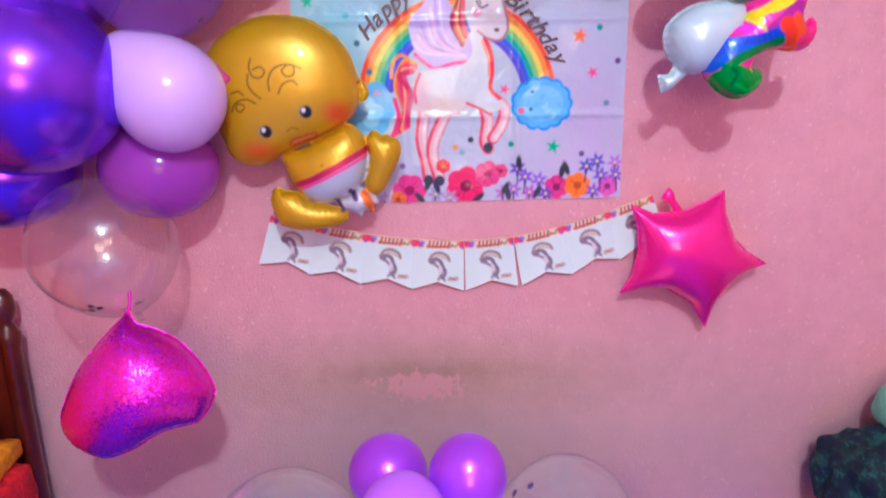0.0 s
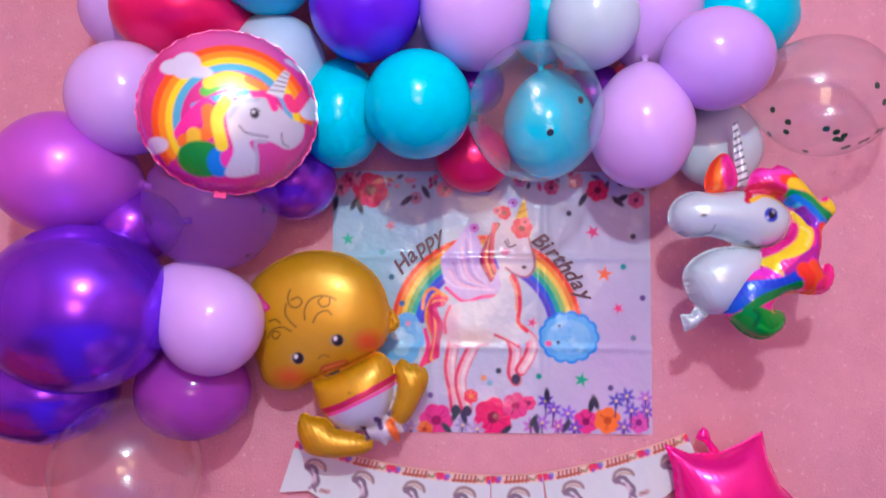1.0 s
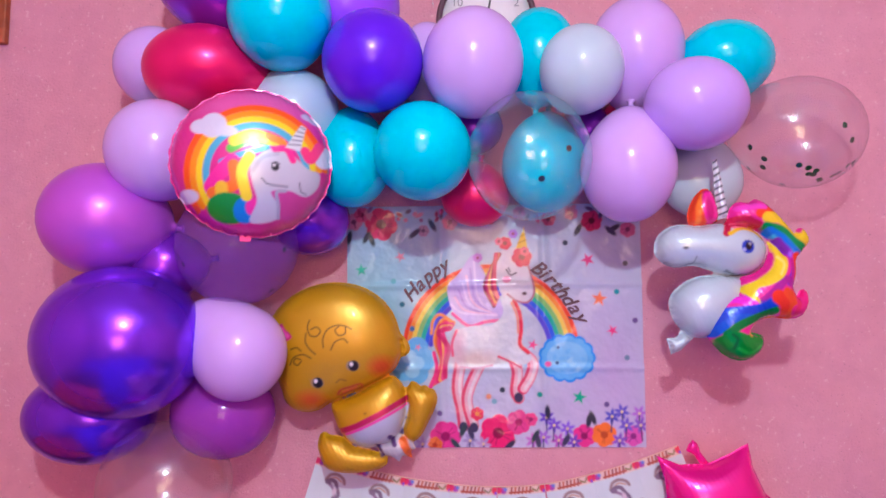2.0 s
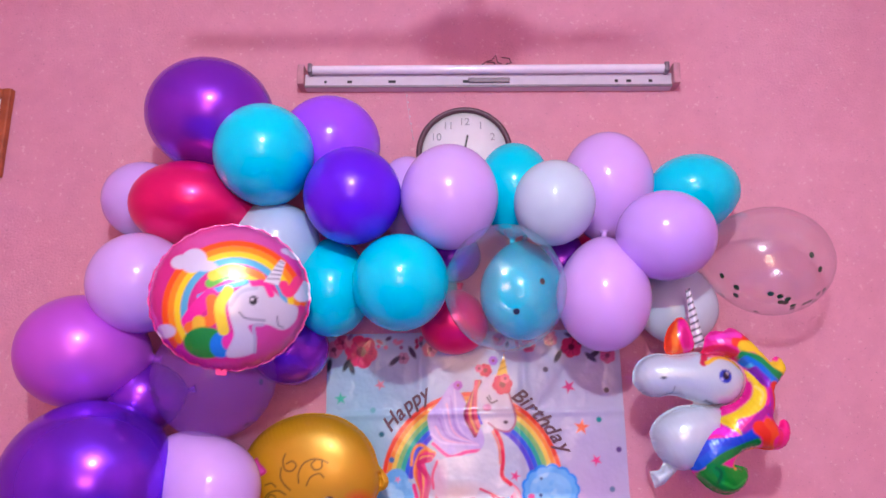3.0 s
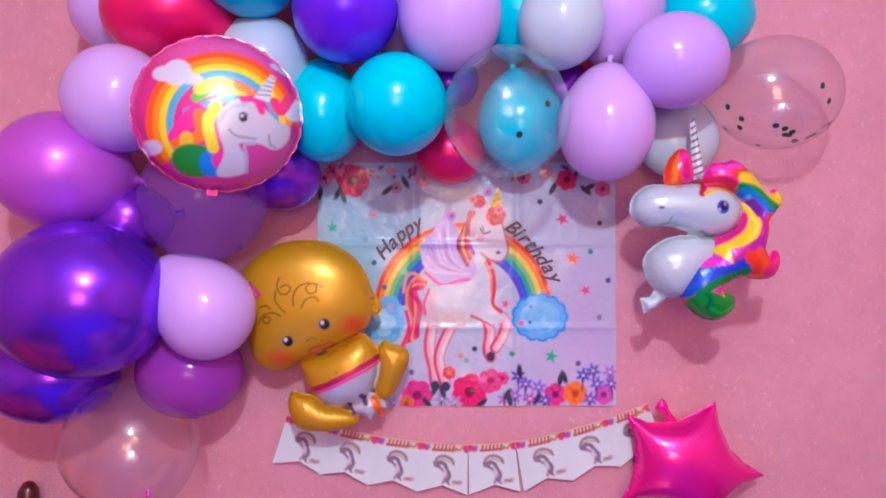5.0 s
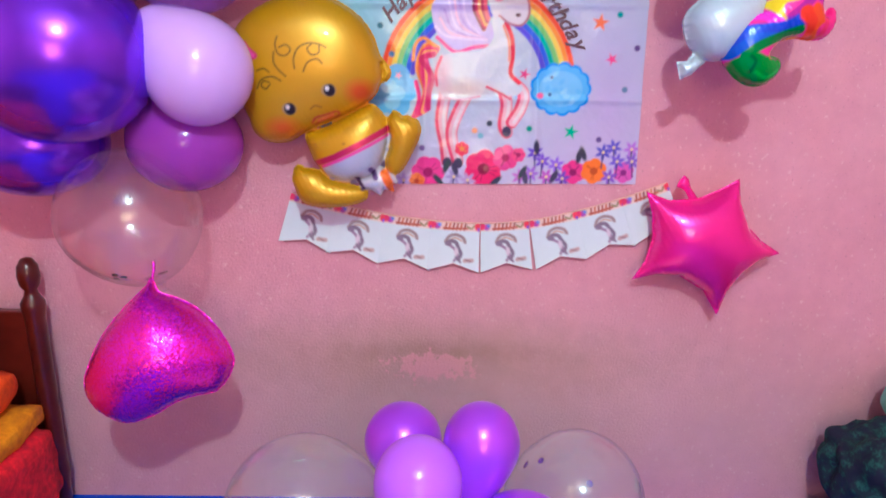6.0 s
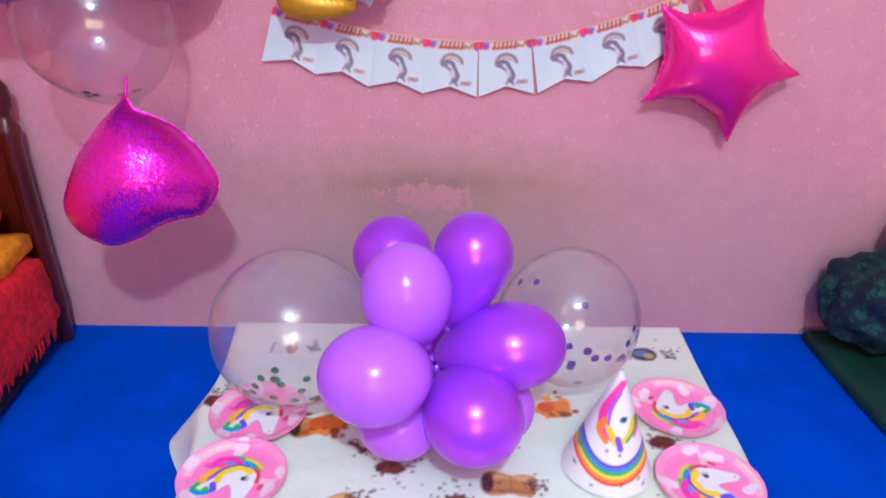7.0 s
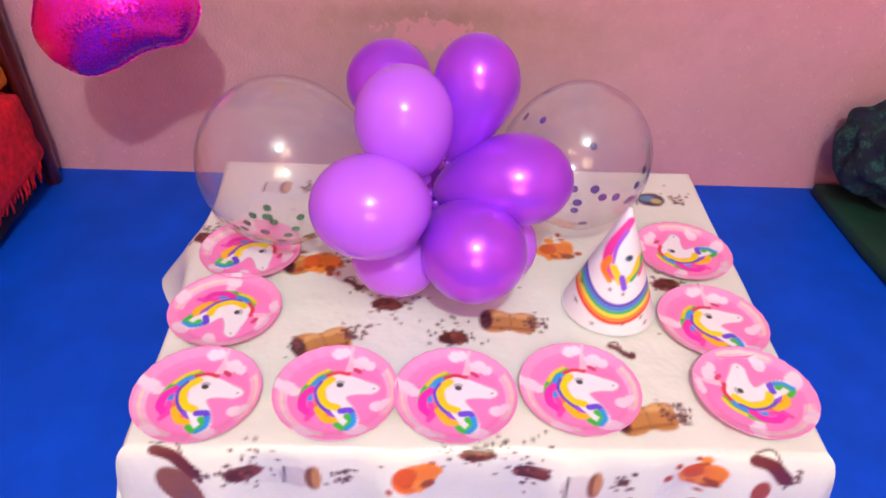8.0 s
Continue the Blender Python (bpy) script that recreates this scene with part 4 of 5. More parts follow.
    i.shape(d([(348, 440), (362, 402), (410, 388), (470, 384), (505, 352), (500, 300), (520, 285), (548, 320), (562, 390), (556, 440), (590, 480), (574, 505), (530, 500), (490, 482), (470, 508), (420, 516), (372, 512), (350, 478)]), "dcdce4")
    i.soft = 0.03
    i.oval(*d([(420, 490)])[0], 0.07, 0.024, "e4c8bc", 0, 0.8).oval(*d([(365, 450)])[0], 0.02, 0.05, "ecb8c8", 0, 0.7).oval(*d([(510, 420)])[0], 0.03, 0.05, "d0d4dc", 0, 0.6)
    i.soft = 0.0045
    i.line(d([(350, 478), (348, 440), (362, 402)]), 0.008, "ec6484").line(d([(372, 512), (420, 516), (470, 508)]), 0.005, "d890a4").line(d([(490, 482), (530, 500), (556, 515)]), 0.007, "d83c64")
    i.line(d([(540, 312), (556, 350), (560, 400), (556, 445), (580, 470)]), 0.012, "e6304c").line(d([(532, 318), (548, 360), (551, 410)]), 0.006, "f49a78")
    # head, mane, flowers and horn
    i.shape(d([(482, 205), (500, 160), (548, 148), (578, 180), (596, 245), (602, 288), (582, 316), (548, 312), (520, 292), (508, 300), (490, 260)]), "e2d6dc")
    i.line(d([(578, 180), (596, 245), (602, 288), (582, 316), (548, 312), (520, 292)]), 0.006, "b87484")
    for k, q in enumerate(("8c2450", "d03060", "f0a468", "b82c58", "e85c74")):
        i.line(d([(498 - 3 * k, 168), (470 + 3 * k, 215), (450 + 8 * k, 268), (478 + 3 * k, 328 - 7 * k)]), 0.011, q)
    i.line(d([(518, 216), (530, 232), (548, 226)]), 0.0045, "4a3040").line(d([(524, 210), (530, 222)]), 0.003, "4a3040").oval(*d([(518, 246)])[0], 0.013, 0.010, "ee86ac", 0, 0.9).oval(*d([(572, 290)])[0], 0.007, 0.005, "5a4048")
    i.shape(d([(548, 150), (574, 84), (584, 152)]), "f4c23c", False).line(d([(556, 134), (580, 124)]), 0.003, "c88c24", False).line(d([(562, 114), (578, 106)]), 0.003, "c88c24", False)
    for x, y, r, q in ((515, 134, 20, "e62c5c"), (566, 178, 30, "e0305c"), (496, 128, 12, "f06a90"), (540, 105, 14, "b878d8"), (575, 160, 14, "f05c80"), (430, 178, 14, "c880d8")):
        i.bloom(*d([(x, y)])[0], r * 0.00098, q, "8c1c40")
    # flowers along both edges
    for x, y, r, c, h in ((325, 722, 46, "ea3c94", "a01c60"), (485, 712, 54, "f02472", "8c1448"), (548, 680, 36, "e84690", "b02060"), (745, 722, 34, "e8368e", "8c1c60"), (805, 718, 36, "fa7c30", "c04818"), (892, 722, 30, "e05cb8", "8c3080"), (292, 748, 24, "f07840", "c03c28"), (422, 655, 20, "f03c60", "f8a050"), (585, 672, 20, "f0508c", "a02860"), (130, 70, 50, "e03c6c", "801c44"), (45, 62, 26, "d88aa8", "805068"), (70, 40, 24, "d85c88", "782848"), (262, 92, 18, "b890a8", "685068"), (345, 66, 24, "e8a0a8", "a05868"), (412, 50, 26, "e07088", "903050"), (470, 52, 22, "d85878", "802848"), (650, 60, 22, "d05c84", "6c3050"), (782, 68, 32, "d82c60", "701838"), (892, 96, 24, "d05c90", "782c58"), (720, 44, 20, "e08aa4", "804060"), (560, 40, 20, "c878b8", "603868")):
        i.bloom(*d([(x, y)])[0], r * 0.00098, c, h)
        for q in range(5):
            a = rnd.uniform(0, 6.28)
            i.line(d([(x, y), (x + 0.7 * r * math.cos(a), y + 0.7 * r * math.sin(a))]), 0.0025, h, False, 0.6)
    for x, y, c in ((632, 665, "6c48c8"), (622, 725, "a870d8"), (668, 735, "c060c8"), (695, 700, "9468e0"), (655, 690, "8058d0"), (830, 664, "5a54c0"), (860, 650, "6a5cc8"), (872, 690, "7a60d0"), (912, 655, "b878d8"), (915, 690, "8a60c8"), (590, 735, "c878d0"), (715, 740, "7a50c0"), (400, 735, "a898c8"), (440, 745, "c0a0d0"), (255, 745, "b8a0d8"), (850, 735, "8c5cc8")):
        for q in range(6):
            a = math.pi * q / 3 + x
            i.oval(*d([(x + 11 * math.cos(a), y + 11 * math.sin(a))])[0], 0.012, 0.005, c, -math.degrees(a))
        i.line(d([(x, y), (x + rnd.uniform(-6, 6), y + 45)]), 0.004, "4a4070", False).oval(*d([(x, y)])[0], 0.004, 0.004, "f4d8a0")
    for x, y, a in ((378, 705, 70), (402, 712, 110), (598, 722, 60), (606, 738, 100), (760, 676, 80), (772, 668, 110), (636, 650, 95), (85, 110, 60), (100, 118, 110), (850, 92, 30), (840, 100, 140), (30, 110, 80), (690, 735, 60), (355, 745, 130), (520, 748, 40), (235, 100, 40), (290, 75, 120), (740, 95, 60)):
        i.oval(*d([(x, y)])[0], 0.021, 0.008, rnd.choice(("38384c", "44405c", "3c4c50")), a)
    for k in range(40):
        x = rnd.uniform(20, 930)
        i.oval(*d([(x, rnd.uniform(18, 60))])[0], rnd.uniform(0.006, 0.014), 0.006, rnd.choice(("c85080", "98608c", "e08ca0", "60506c", "b03860")), rnd.uniform(0, 180))
    # loose stars and dots
    for x, y, r, c in ((800, 308, 24, "f4744c"), (838, 405, 17, "f0448c"), (733, 606, 22, "2cbc90"), (595, 447, 16, "ec4488"), (68, 212, 19, "40c4a0"), (768, 188, 22, "dc4884"), (190, 172, 17, "e08898"), (243, 452, 10, "f080a8")):
        i.star(*d([(x, y)])[0], r * 0.00098, c, x)
    for x, y, c in ((853, 287, "2c9c9c"), (907, 375, "6a4c8c"), (880, 488, "7088a8"), (613, 597, "2ca08c"), (500, 583, "404858"), (815, 628, "6a5490"), (700, 135, "404858"), (882, 200, "504858"), (195, 320, "306c84"), (168, 248, "70b8c0"), (458, 603, "f0a070"), (308, 652, "8060a0"), (475, 618, "8cc0d0"), (225, 395, "4878b0")):
        i.oval(*d([(x, y)])[0], 0.008, 0.008, c)
    b = thing("birthday_poster", pose(0.196, YW - 0.001, 1.380, 0, -1.39, 0), "shiny creased birthday poster with unicorn, rainbow and flowers", "poster")
    film = part("film", i.put(me), P_POSTER, b)
    ink = plain("brown_lettering", "5c3648", 0.4)

    near = np.array([g.ravel() for g in np.meshgrid(np.linspace(-0.03, 0.03, 9), np.linspace(-0.03, 0.03, 9))])

    def word(text, x, y, step, turns):
        for k, ch in enumerate(text):
            cu = bpy.data.curves.new("letter", "FONT")
            cu.body, cu.size, cu.extrude, cu.align_x, cu.align_y, cu.offset = ch, 0.060, 0.0003, "CENTER", "CENTER", 0.0012
            cu.shear = 0.35
            ob = bpy.data.objects.new("letter", cu)
            lm = bpy.data.meshes.new_from_object(ob)
            bpy.data.objects.remove(ob)
            lm.materials.append(ink)
            t = k / (len(text) - 1)
            px, py = x[0] + (x[1] - x[0]) * t, y[0] + (y[1] - y[0]) * t - step * math.sin(math.pi * t)
            (lx, lz), = d([(px, py)])
            o = part("letter", lm, ink, film)
            o.matrix_local = Matrix.Translation((lx, -0.0015 - float(np.max(folds(lx + near[0], lz + near[1]))), lz)) @ Matrix.Rotation(radians(turns[0] + (turns[1] - turns[0]) * t), 4, "Y") @ pose(0, 0, 0, 90)

    word("Birthday", (612, 742), (212, 362), 14, (38, 62))
    word("Happy", (222, 322), (288, 205), 8, (-52, -34))


poster()


def bunting():
    b = thing("bunting", pose(0, YW - 0.004, 0.010), "white paper flag bunting with a printed coloured band", "bunting")
    tops = [(-0.324, 0.956), (-0.199, 0.928), (-0.062, 0.901), (0.072, 0.886), (0.207, 0.881), (0.352, 0.893), (0.485, 0.924), (0.616, 0.965), (0.736, 1.012)]
    nu, nv = 41, 43
    U, V = [g.ravel() for g in np.meshgrid(np.linspace(0, 1, nu), np.linspace(0, 1, nv))]
    w, h = 0.138, 0.145
    spread = 1 + 0.10 * V
    X, Z = (U - 0.5) * w * spread, -V * (h - 0.026 * (1 - np.abs(2 * U - 1)))
    Y = -0.004 * np.sin(U * 3.1) - 0.012 * V ** 2
    idx = np.arange(nu * nv).reshape(nv, nu)
    f = np.stack([idx[:-1, :-1], idx[1:, :-1], idx[1:, 1:], idx[:-1, 1:]], -1).reshape(-1, 4).tolist()
    me = mesh_from("flag", np.stack([X, Y, Z], 1), f, P_CARD)
    i = Ink(X, Z, "dae4ea", 0.0035)
    i.line([(-0.08, -0.012), (0.08, -0.012)], 0.026, "f0d4c8", False)
    for k in range(6):
        i.line([(-0.026 + 0.011 * k, -0.003), (-0.030 + 0.011 * k, -0.022)], 0.0055, ("a83c34", "c8583c", "98343c")[k % 3], False)
    i.line([(-0.034, -0.020), (0.034, -0.018)], 0.006, "b8503c", False).line([(0.034, -0.012), (0.046, -0.018), (0.054, -0.008)], 0.005, "8c8048")
    i.oval(-0.052, -0.014, 0.009, 0.009, "b048b8").oval(-0.046, -0.010, 0.005, 0.005, "6a8ae0").oval(-0.066, -0.011, 0.010, 0.011, "e8306c").oval(0.064, -0.011, 0.009, 0.012, "f03c5c").oval(0.068, -0.020, 0.005, 0.005, "8c50d8")
    i.line([(-0.026, -0.058), (-0.016, -0.042), (0.004, -0.037), (0.024, -0.046), (0.030, -0.058)], 0.009, "9c8488").line([(-0.018, -0.056), (0.0, -0.046), (0.020, -0.054)], 0.005, "c8a490")
    i.line([(-0.022, -0.062), (-0.010, -0.056), (0.004, -0.060), (0.012, -0.076), (0.020, -0.092), (0.014, -0.108)], 0.011, "7c6a84").line([(-0.014, -0.068), (0.002, -0.080), (0.010, -0.100), (0.002, -0.112)], 0.008, "98789c")
    i.oval(-0.018, -0.064, 0.010, 0.007, "84708c").oval(0.006, -0.086, 0.006, 0.012, "d8c8d8").line([(0.006, -0.102), (0.020, -0.116)], 0.006, "806a88")
    i.line([(0.032, -0.112), (0.054, -0.110)], 0.011, "c0a0a0", False).line([(0.034, -0.108), (0.050, -0.114)], 0.004, "94707c", False)
    i.put(me)
    for k, ((xa, za), (xb, zb)) in enumerate(zip(tops[:-1], tops[1:])):
        o = part("flag", me, P_CARD, b)
        o.matrix_local = pose((xa + xb) / 2, -0.0015 * (k % 2), (za + zb) / 2 + 0.012, 0, -math.degrees(math.atan2(zb - za, xb - xa)), 0)
    line = curve(tops, 5)
    part("cord", tube([(x, -0.004, z + 0.012) for x, z in line], 0.0022), plain("peach_cord", "e8b8a8", 0.7), b)


bunting()


# ---- the table ----
TX0, TX1, TY0, TY1, TZ = -0.364, 0.693, 0.246, 1.032, 0.305


def low_table():
    t = thing("low_table", pose(0, 0, 0), "low wooden table hidden under a printed cloth", "table")
    part("tabletop", box(TX0 + .04, TX1 - .04, TY0 + .01, TY1 - .01, TZ - 0.03, TZ - 0.004, 0.004), M_WOOD, t, "", False)
    for x in (TX0 + 0.05, TX1 - 0.09):
        for y in (TY0 + 0.04, TY1 - 0.08):
            part("leg", box(x, x + 0.04, y, y + 0.04, 0, TZ - 0.03, 0.003), M_WOOD, t, "", False)


low_table()


def tablecloth():
    hang, cell = 0.24, 0.004
    xs, ys = np.arange(TX0 - hang, TX1 + hang + cell / 2, cell), np.arange(TY0 - hang, TY1 + hang * 0.6, cell)
    PX, PY = [g.ravel() for g in np.meshgrid(xs, ys)]
    ex = np.maximum(TX0 - PX, 0) + np.maximum(PX - TX1, 0)
    ey = np.maximum(TY0 - PY, 0) + np.maximum(PY - TY1, 0)
    e = np.maximum(ex, ey)
    sx, sy = np.where(PX < 0.1, -1, 1), np.where(PY < 0.6, -1, 1)
    out = 0.020 * (1 - np.exp(-e / 0.030)) + 0.03 * e * (ey > 0)
    flap = np.exp(-((PY - 0.73) / 0.085) ** 2) * (PX < TX0) * ex * 0.36
    fold = 0.010 * np.sin(PX * 21 + 1.0) * np.minimum(ey / 0.1, 1) + 0.006 * np.sin(PX * 47) * np.minimum(ey / 0.1, 1)
    foldx = -0.012 * (1 + np.sin(PY * 17)) * np.minimum(ex / 0.1, 1)
    X = np.clip(PX, TX0, TX1) + sx * np.where(ex > 0, out + foldx * (ey <= 0) + 0.05 * np.minimum(ex, ey), 0) - flap
    X = 0.164 + (X - 0.164) * (0.935 + 0.068 * np.clip((PY - TY0) / (TY1 - TY0), 0, 1))
    Y = np.clip(PY, TY0, TY1) + sy * np.where(ey > 0, out + fold + 0.05 * np.minimum(ex, ey), 0)
    drop = np.where(e > 0, e - 0.026 * (1 - np.exp(-e / 0.030)), 0) * (1 - 0.55 * np.exp(-((PY - 0.73) / 0.10) ** 2) * (PX < TX0))
    top = np.where(e > 0, 0, 0.0012 * np.sin(PX * 13 + PY * 9) * np.sin(PY * 21 - PX * 5))
    Z = TZ - drop + top
    nx, ny = len(xs), len(ys)
    idx = np.arange(nx * ny).reshape(ny, nx)
    f = np.stack([idx[:-1, :-1], idx[:-1, 1:], idx[1:, 1:], idx[1:, :-1]], -1).reshape(-1, 4).tolist()
    me = mesh_from("cloth", np.stack([X, Y, Z], 1), f, P_CLOTH)
    i = Ink((PX - 0.164) / 1.037 + 0.138, PY - 0.030, "eaeee2", 0.004)
    rnd = random.Random(11)

    def chunk(x, y, rx, ry, colour, corners=8):
        """A ragged broken piece."""
        a0 = rnd.uniform(0, 6.28)
        i.shape([(x + rx * rnd.uniform(.7, 1.1) * math.cos(a0 + 6.283 * k / corners), y + ry * rnd.uniform(.65, 1.1) * math.sin(a0 + 6.283 * k / corners)) for k in range(corners)], colour, False)

    def crumbs(x, y, r=0.026, c="6a3228"):
        chunk(x, y, r, r * .62, c)
        chunk(x + r * .35, y + r * .1, r * .55, r * .4, "7c4032")
        chunk(x - r * .4, y - r * .1, r * .4, r * .3, "5a2822")
        for _ in range(6):
            chunk(x + rnd.gauss(0, r * .4), y + rnd.gauss(0, r * .25), r * .2, r * .14, rnd.choice(("8a4a38", "9c5a44", "4c2420")), 5)
        i.dots(x, y + r * .6, r * .75, 26, 0.0032, "4c2420", rnd.random()).dots(x + r * .3, y, r * .9, 12, 0.0022, "6a3428", rnd.random())

    def biscuit(x, y, r=0.045, turn=0):
        a = radians(turn)
        u = lambda s, t: (x + r * (s * math.cos(a) - 1.4 * t * math.sin(a)), y + r * (s * math.sin(a) + 1.4 * t * math.cos(a)))
        i.shape([u(-.95, -.40), u(-.4, -.46), u(0, -.36), u(.45, -.44), u(.95, -.34), u(1.0, .3), u(.5, .42), u(0, .34), u(-.4, .44), u(-.95, .38)], "c48a4e")
        i.shape([u(-.8, .1), u(-.3, .2), u(.3, .16), u(.9, .18), u(.8, .32), u(.4, .36), u(0, .28), u(-.5, .36)], "deae72").line([u(-.7, -.3), u(0, -.26), u(.8, -.26)], r * .12, "9c6434").line([u(0.0, -.34), u(.06, 0), u(0, .32)], r * .06, "a06c3c")
        i.oval(*u(-.92, 0), r * .26, r * .56, "5c2c34", turn).oval(*u(-.95, .05), r * .14, r * .32, "7c4a50", turn)
        i.dots(*u(1.1, 0), r * .24, 34, 0.0034, "5c2c30", rnd.random()).dots(*u(-.95, 0), r * .2, 16, 0.0026, "3c1c24", rnd.random()).dots(*u(.9, .1), r * .3, 12, 0.002, "8a5a58", rnd.random())

    def orange(x, y, r=0.03):
        i.oval(x, y, r, r * .8, "e8701c").dots(x, y, r * .45, 14, r * .28, "f49a38", rnd.random()).dots(x, y, r * .5, 10, r * .2, "b84c14", rnd.random()).oval(x + r * .5, y + r * .3, r * .6, r * .5, "f08a2c").oval(x - r * .4, y + r * .2, r * .5, r * .5, "d85c18").oval(x + r * .6, y - r * .5, r * .3, r * .25, "9c4a20")

    def jar(x, y, r=0.035):
        i.oval(x - r * .4, y, r * .8, r * .7, "d8d4d0").oval(x + r * .3, y, r * .35, r * .75, "8a5434").oval(x + r * .45, y, r * .2, r * .7, "c89058").line([(x - r, y - r * .6), (x - r * .9, y + r * .6)], 0.004, "5a5450").dots(x + r * 1.6, y, r * .3, 20, 0.004, "5c3028", rnd.random())

    def scoop(x, y, r=0.032):
        i.line([(x - r, y + r), (x - r * .2, y + r * .6), (x + r * .6, y - r * .4)], r * .8, "6c2f30").line([(x - r, y + r * 1.5), (x - r * .2, y + r * 1.7), (x + r * .2, y + r * .8)], 0.004, "6a4844").dots(x + r, y - r * .4, r * .3, 14, 0.004, "5a2828", rnd.random())

    for x, y in ((-0.012, 0.515), (0.102, 0.434), (0.505, 0.588), (-0.372, 0.706), (0.21, 0.155), (-0.21, 0.15), (0.13, 0.195)):
        crumbs(x, y, 0.032)
    for x, y, a in ((0.202, 0.478, -6), (-0.114, 0.421, 20), (0.395, 0.272, 8), (-0.158, 0.632, 15), (0.46, 0.06, 10)):
        biscuit(x, y, 0.045, a)
    for x, y in ((0.309, 0.686), (0.04, 0.150), (0.470, 0.150), (-0.14, 0.632), (0.1, 0.85), (-0.30, 0.03)):
        orange(x, y, 0.034)
    for x, y in ((-0.12, 0.140), (0.297, 0.140), (0.02, 0.70), (-0.25, 0.90), (0.541, 0.886)):
        jar(x, y, 0.034)
    for x, y in ((-0.300, 0.170), (0.575, 0.165), (-0.074, 0.568), (0.381, 0.408)):
        scoop(x, y, 0.03 if y < 0.3 else 0.014)
    i.oval(0.541, 0.886, 0.030, 0.026, "4a3c5c").oval(0.535, 0.89, 0.018, 0.012, "5a8ab0").oval(0.552, 0.88, 0.012, 0.010, "c8b46c")
    i.oval(-0.30, 0.12, 0.03, 0.05, "8c5a48", 30).oval(0.56, 0.13, 0.016, 0.022, "a04c34")
    for k in range(60):
        x, y = rnd.uniform(TX0, TX1), rnd.uniform(TY0 - 0.2, TY1)
        i.oval(x, y, 0.0025, 0.002, "6a4038")
    c = thing("tablecloth", pose(0, 0, 0), "white oilcloth printed with biscuits and chocolate, hanging in front", "tablecloth")
    part("cloth", i.put(me), P_CLOTH, c)


tablecloth()


def paper_plate():
    R, verts, faces, seg = 0.0935, [(0, 0, 0.003)], [], 120
    rings = list(np.linspace(0.03, 1, 46))
    for q in rings:
        h = 0.003 + 0.011 * max(0, (q - 0.72) / 0.28) ** 1.3
        for k in range(seg):
            a = 2 * math.pi * k / seg
            verts.append((R * q * math.cos(a), R * q * math.sin(a), h + (0.0006 * math.sin(24 * a) if q > 0.8 else 0)))
    for k in range(seg):
        faces.append([0, 1 + k, 1 + (k + 1) % seg])
    for r in range(len(rings) - 1):
        for k in range(seg):
            a, b = 1 + r * seg, 1 + (r + 1) * seg
            faces.append([a + k, b + k, b + (k + 1) % seg, a + (k + 1) % seg])
    n = len(verts)
    verts += [(x, y, z - 0.0012) for x, y, z in verts]
    faces += [[j + n for j in reversed(q)] for q in faces]
    last = 1 + (len(rings) - 1) * seg
    faces += [[last + k, last + k + n, last + (k + 1) % seg + n, last + (k + 1) % seg] for k in range(seg)]
    me = mesh_from("plate", verts, faces, P_CARD)
    V = np.array(verts)
    i = Ink(V[:, 0], V[:, 1], "fc98d0", 0.0022)
    d = lambda pts: [((x - 578) / 165 * R, (603 - y) / 118 * R) for x, y in pts]
    i.oval(0, 0, 0.078, 0.078, "fb86c8")
    i.bow(-0.004, -0.004, 0.084, 0.016, 165, 262, ("f8b0d8", "f4d8d0", "f8c0dc")).bow(0.0, 0.0, 0.088, 0.012, -28, 30, ("f4d0c8", "f8b8d8"))
    for x, y, r, q in ((446, 592, 26, 16), (425, 588, 16, 12), (468, 598, 18, 11), (572, 503, 18, 11), (590, 500, 14, 10), (634, 524, 26, 14), (660, 532, 16, 10), (690, 632, 22, 13), (710, 624, 14, 10), (500, 694, 20, 12), (520, 702, 16, 9), (640, 690, 30, 16)):
        i.oval(*d([(x, y)])[0], r / 165 * R, q / 118 * R, "fbdcec")
    i.line(d([(556, 548), (520, 560), (494, 590), (486, 616)]), 0.009, "58c83c").line(d([(552, 556), (524, 570), (508, 600), (516, 630)]), 0.009, "3aa0ea").line(d([(500, 578), (520, 556), (548, 542)]), 0.006, "f8d82c")
    i.line(d([(512, 648), (494, 634), (494, 608), (512, 592)]), 0.013, "f02cb4").line(d([(514, 626), (524, 646), (512, 664)]), 0.009, "f446b4").line(d([(530, 620), (540, 646), (560, 656)]), 0.009, "fb7a2c")
    i.line(d([(536, 640), (560, 664), (590, 664)]), 0.012, "fbc41c").line(d([(548, 634), (580, 652), (606, 648)]), 0.010, "8a4ee0")
    i.shape(d([(545, 572), (572, 552), (610, 556), (650, 568), (684, 578), (692, 590), (672, 602), (630, 604), (606, 612), (628, 636), (644, 664), (634, 684), (604, 688), (590, 664), (562, 632)]), "f6f2f8")
    i.line(d([(560, 566), (540, 584), (538, 606), (556, 628), (584, 636)]), 0.013, "fade18").line(d([(534, 572), (522, 596), (534, 624), (556, 642)]), 0.005, "5a48d0")
    i.line(d([(596, 644), (620, 642), (628, 654)]), 0.011, "6a48e0").line(d([(590, 676), (608, 684), (624, 668), (612, 656)]), 0.010, "4ac83c").line(d([(628, 652), (632, 670), (616, 686)]), 0.008, "2c9cec")
    i.line(d([(548, 556), (576, 548), (604, 552)]), 0.007, "e0304c").line(d([(600, 546), (622, 540), (634, 546)]), 0.008, "d83c6c").shape(d([(594, 546), (610, 462), (616, 546)]), "f8c8dc", False)
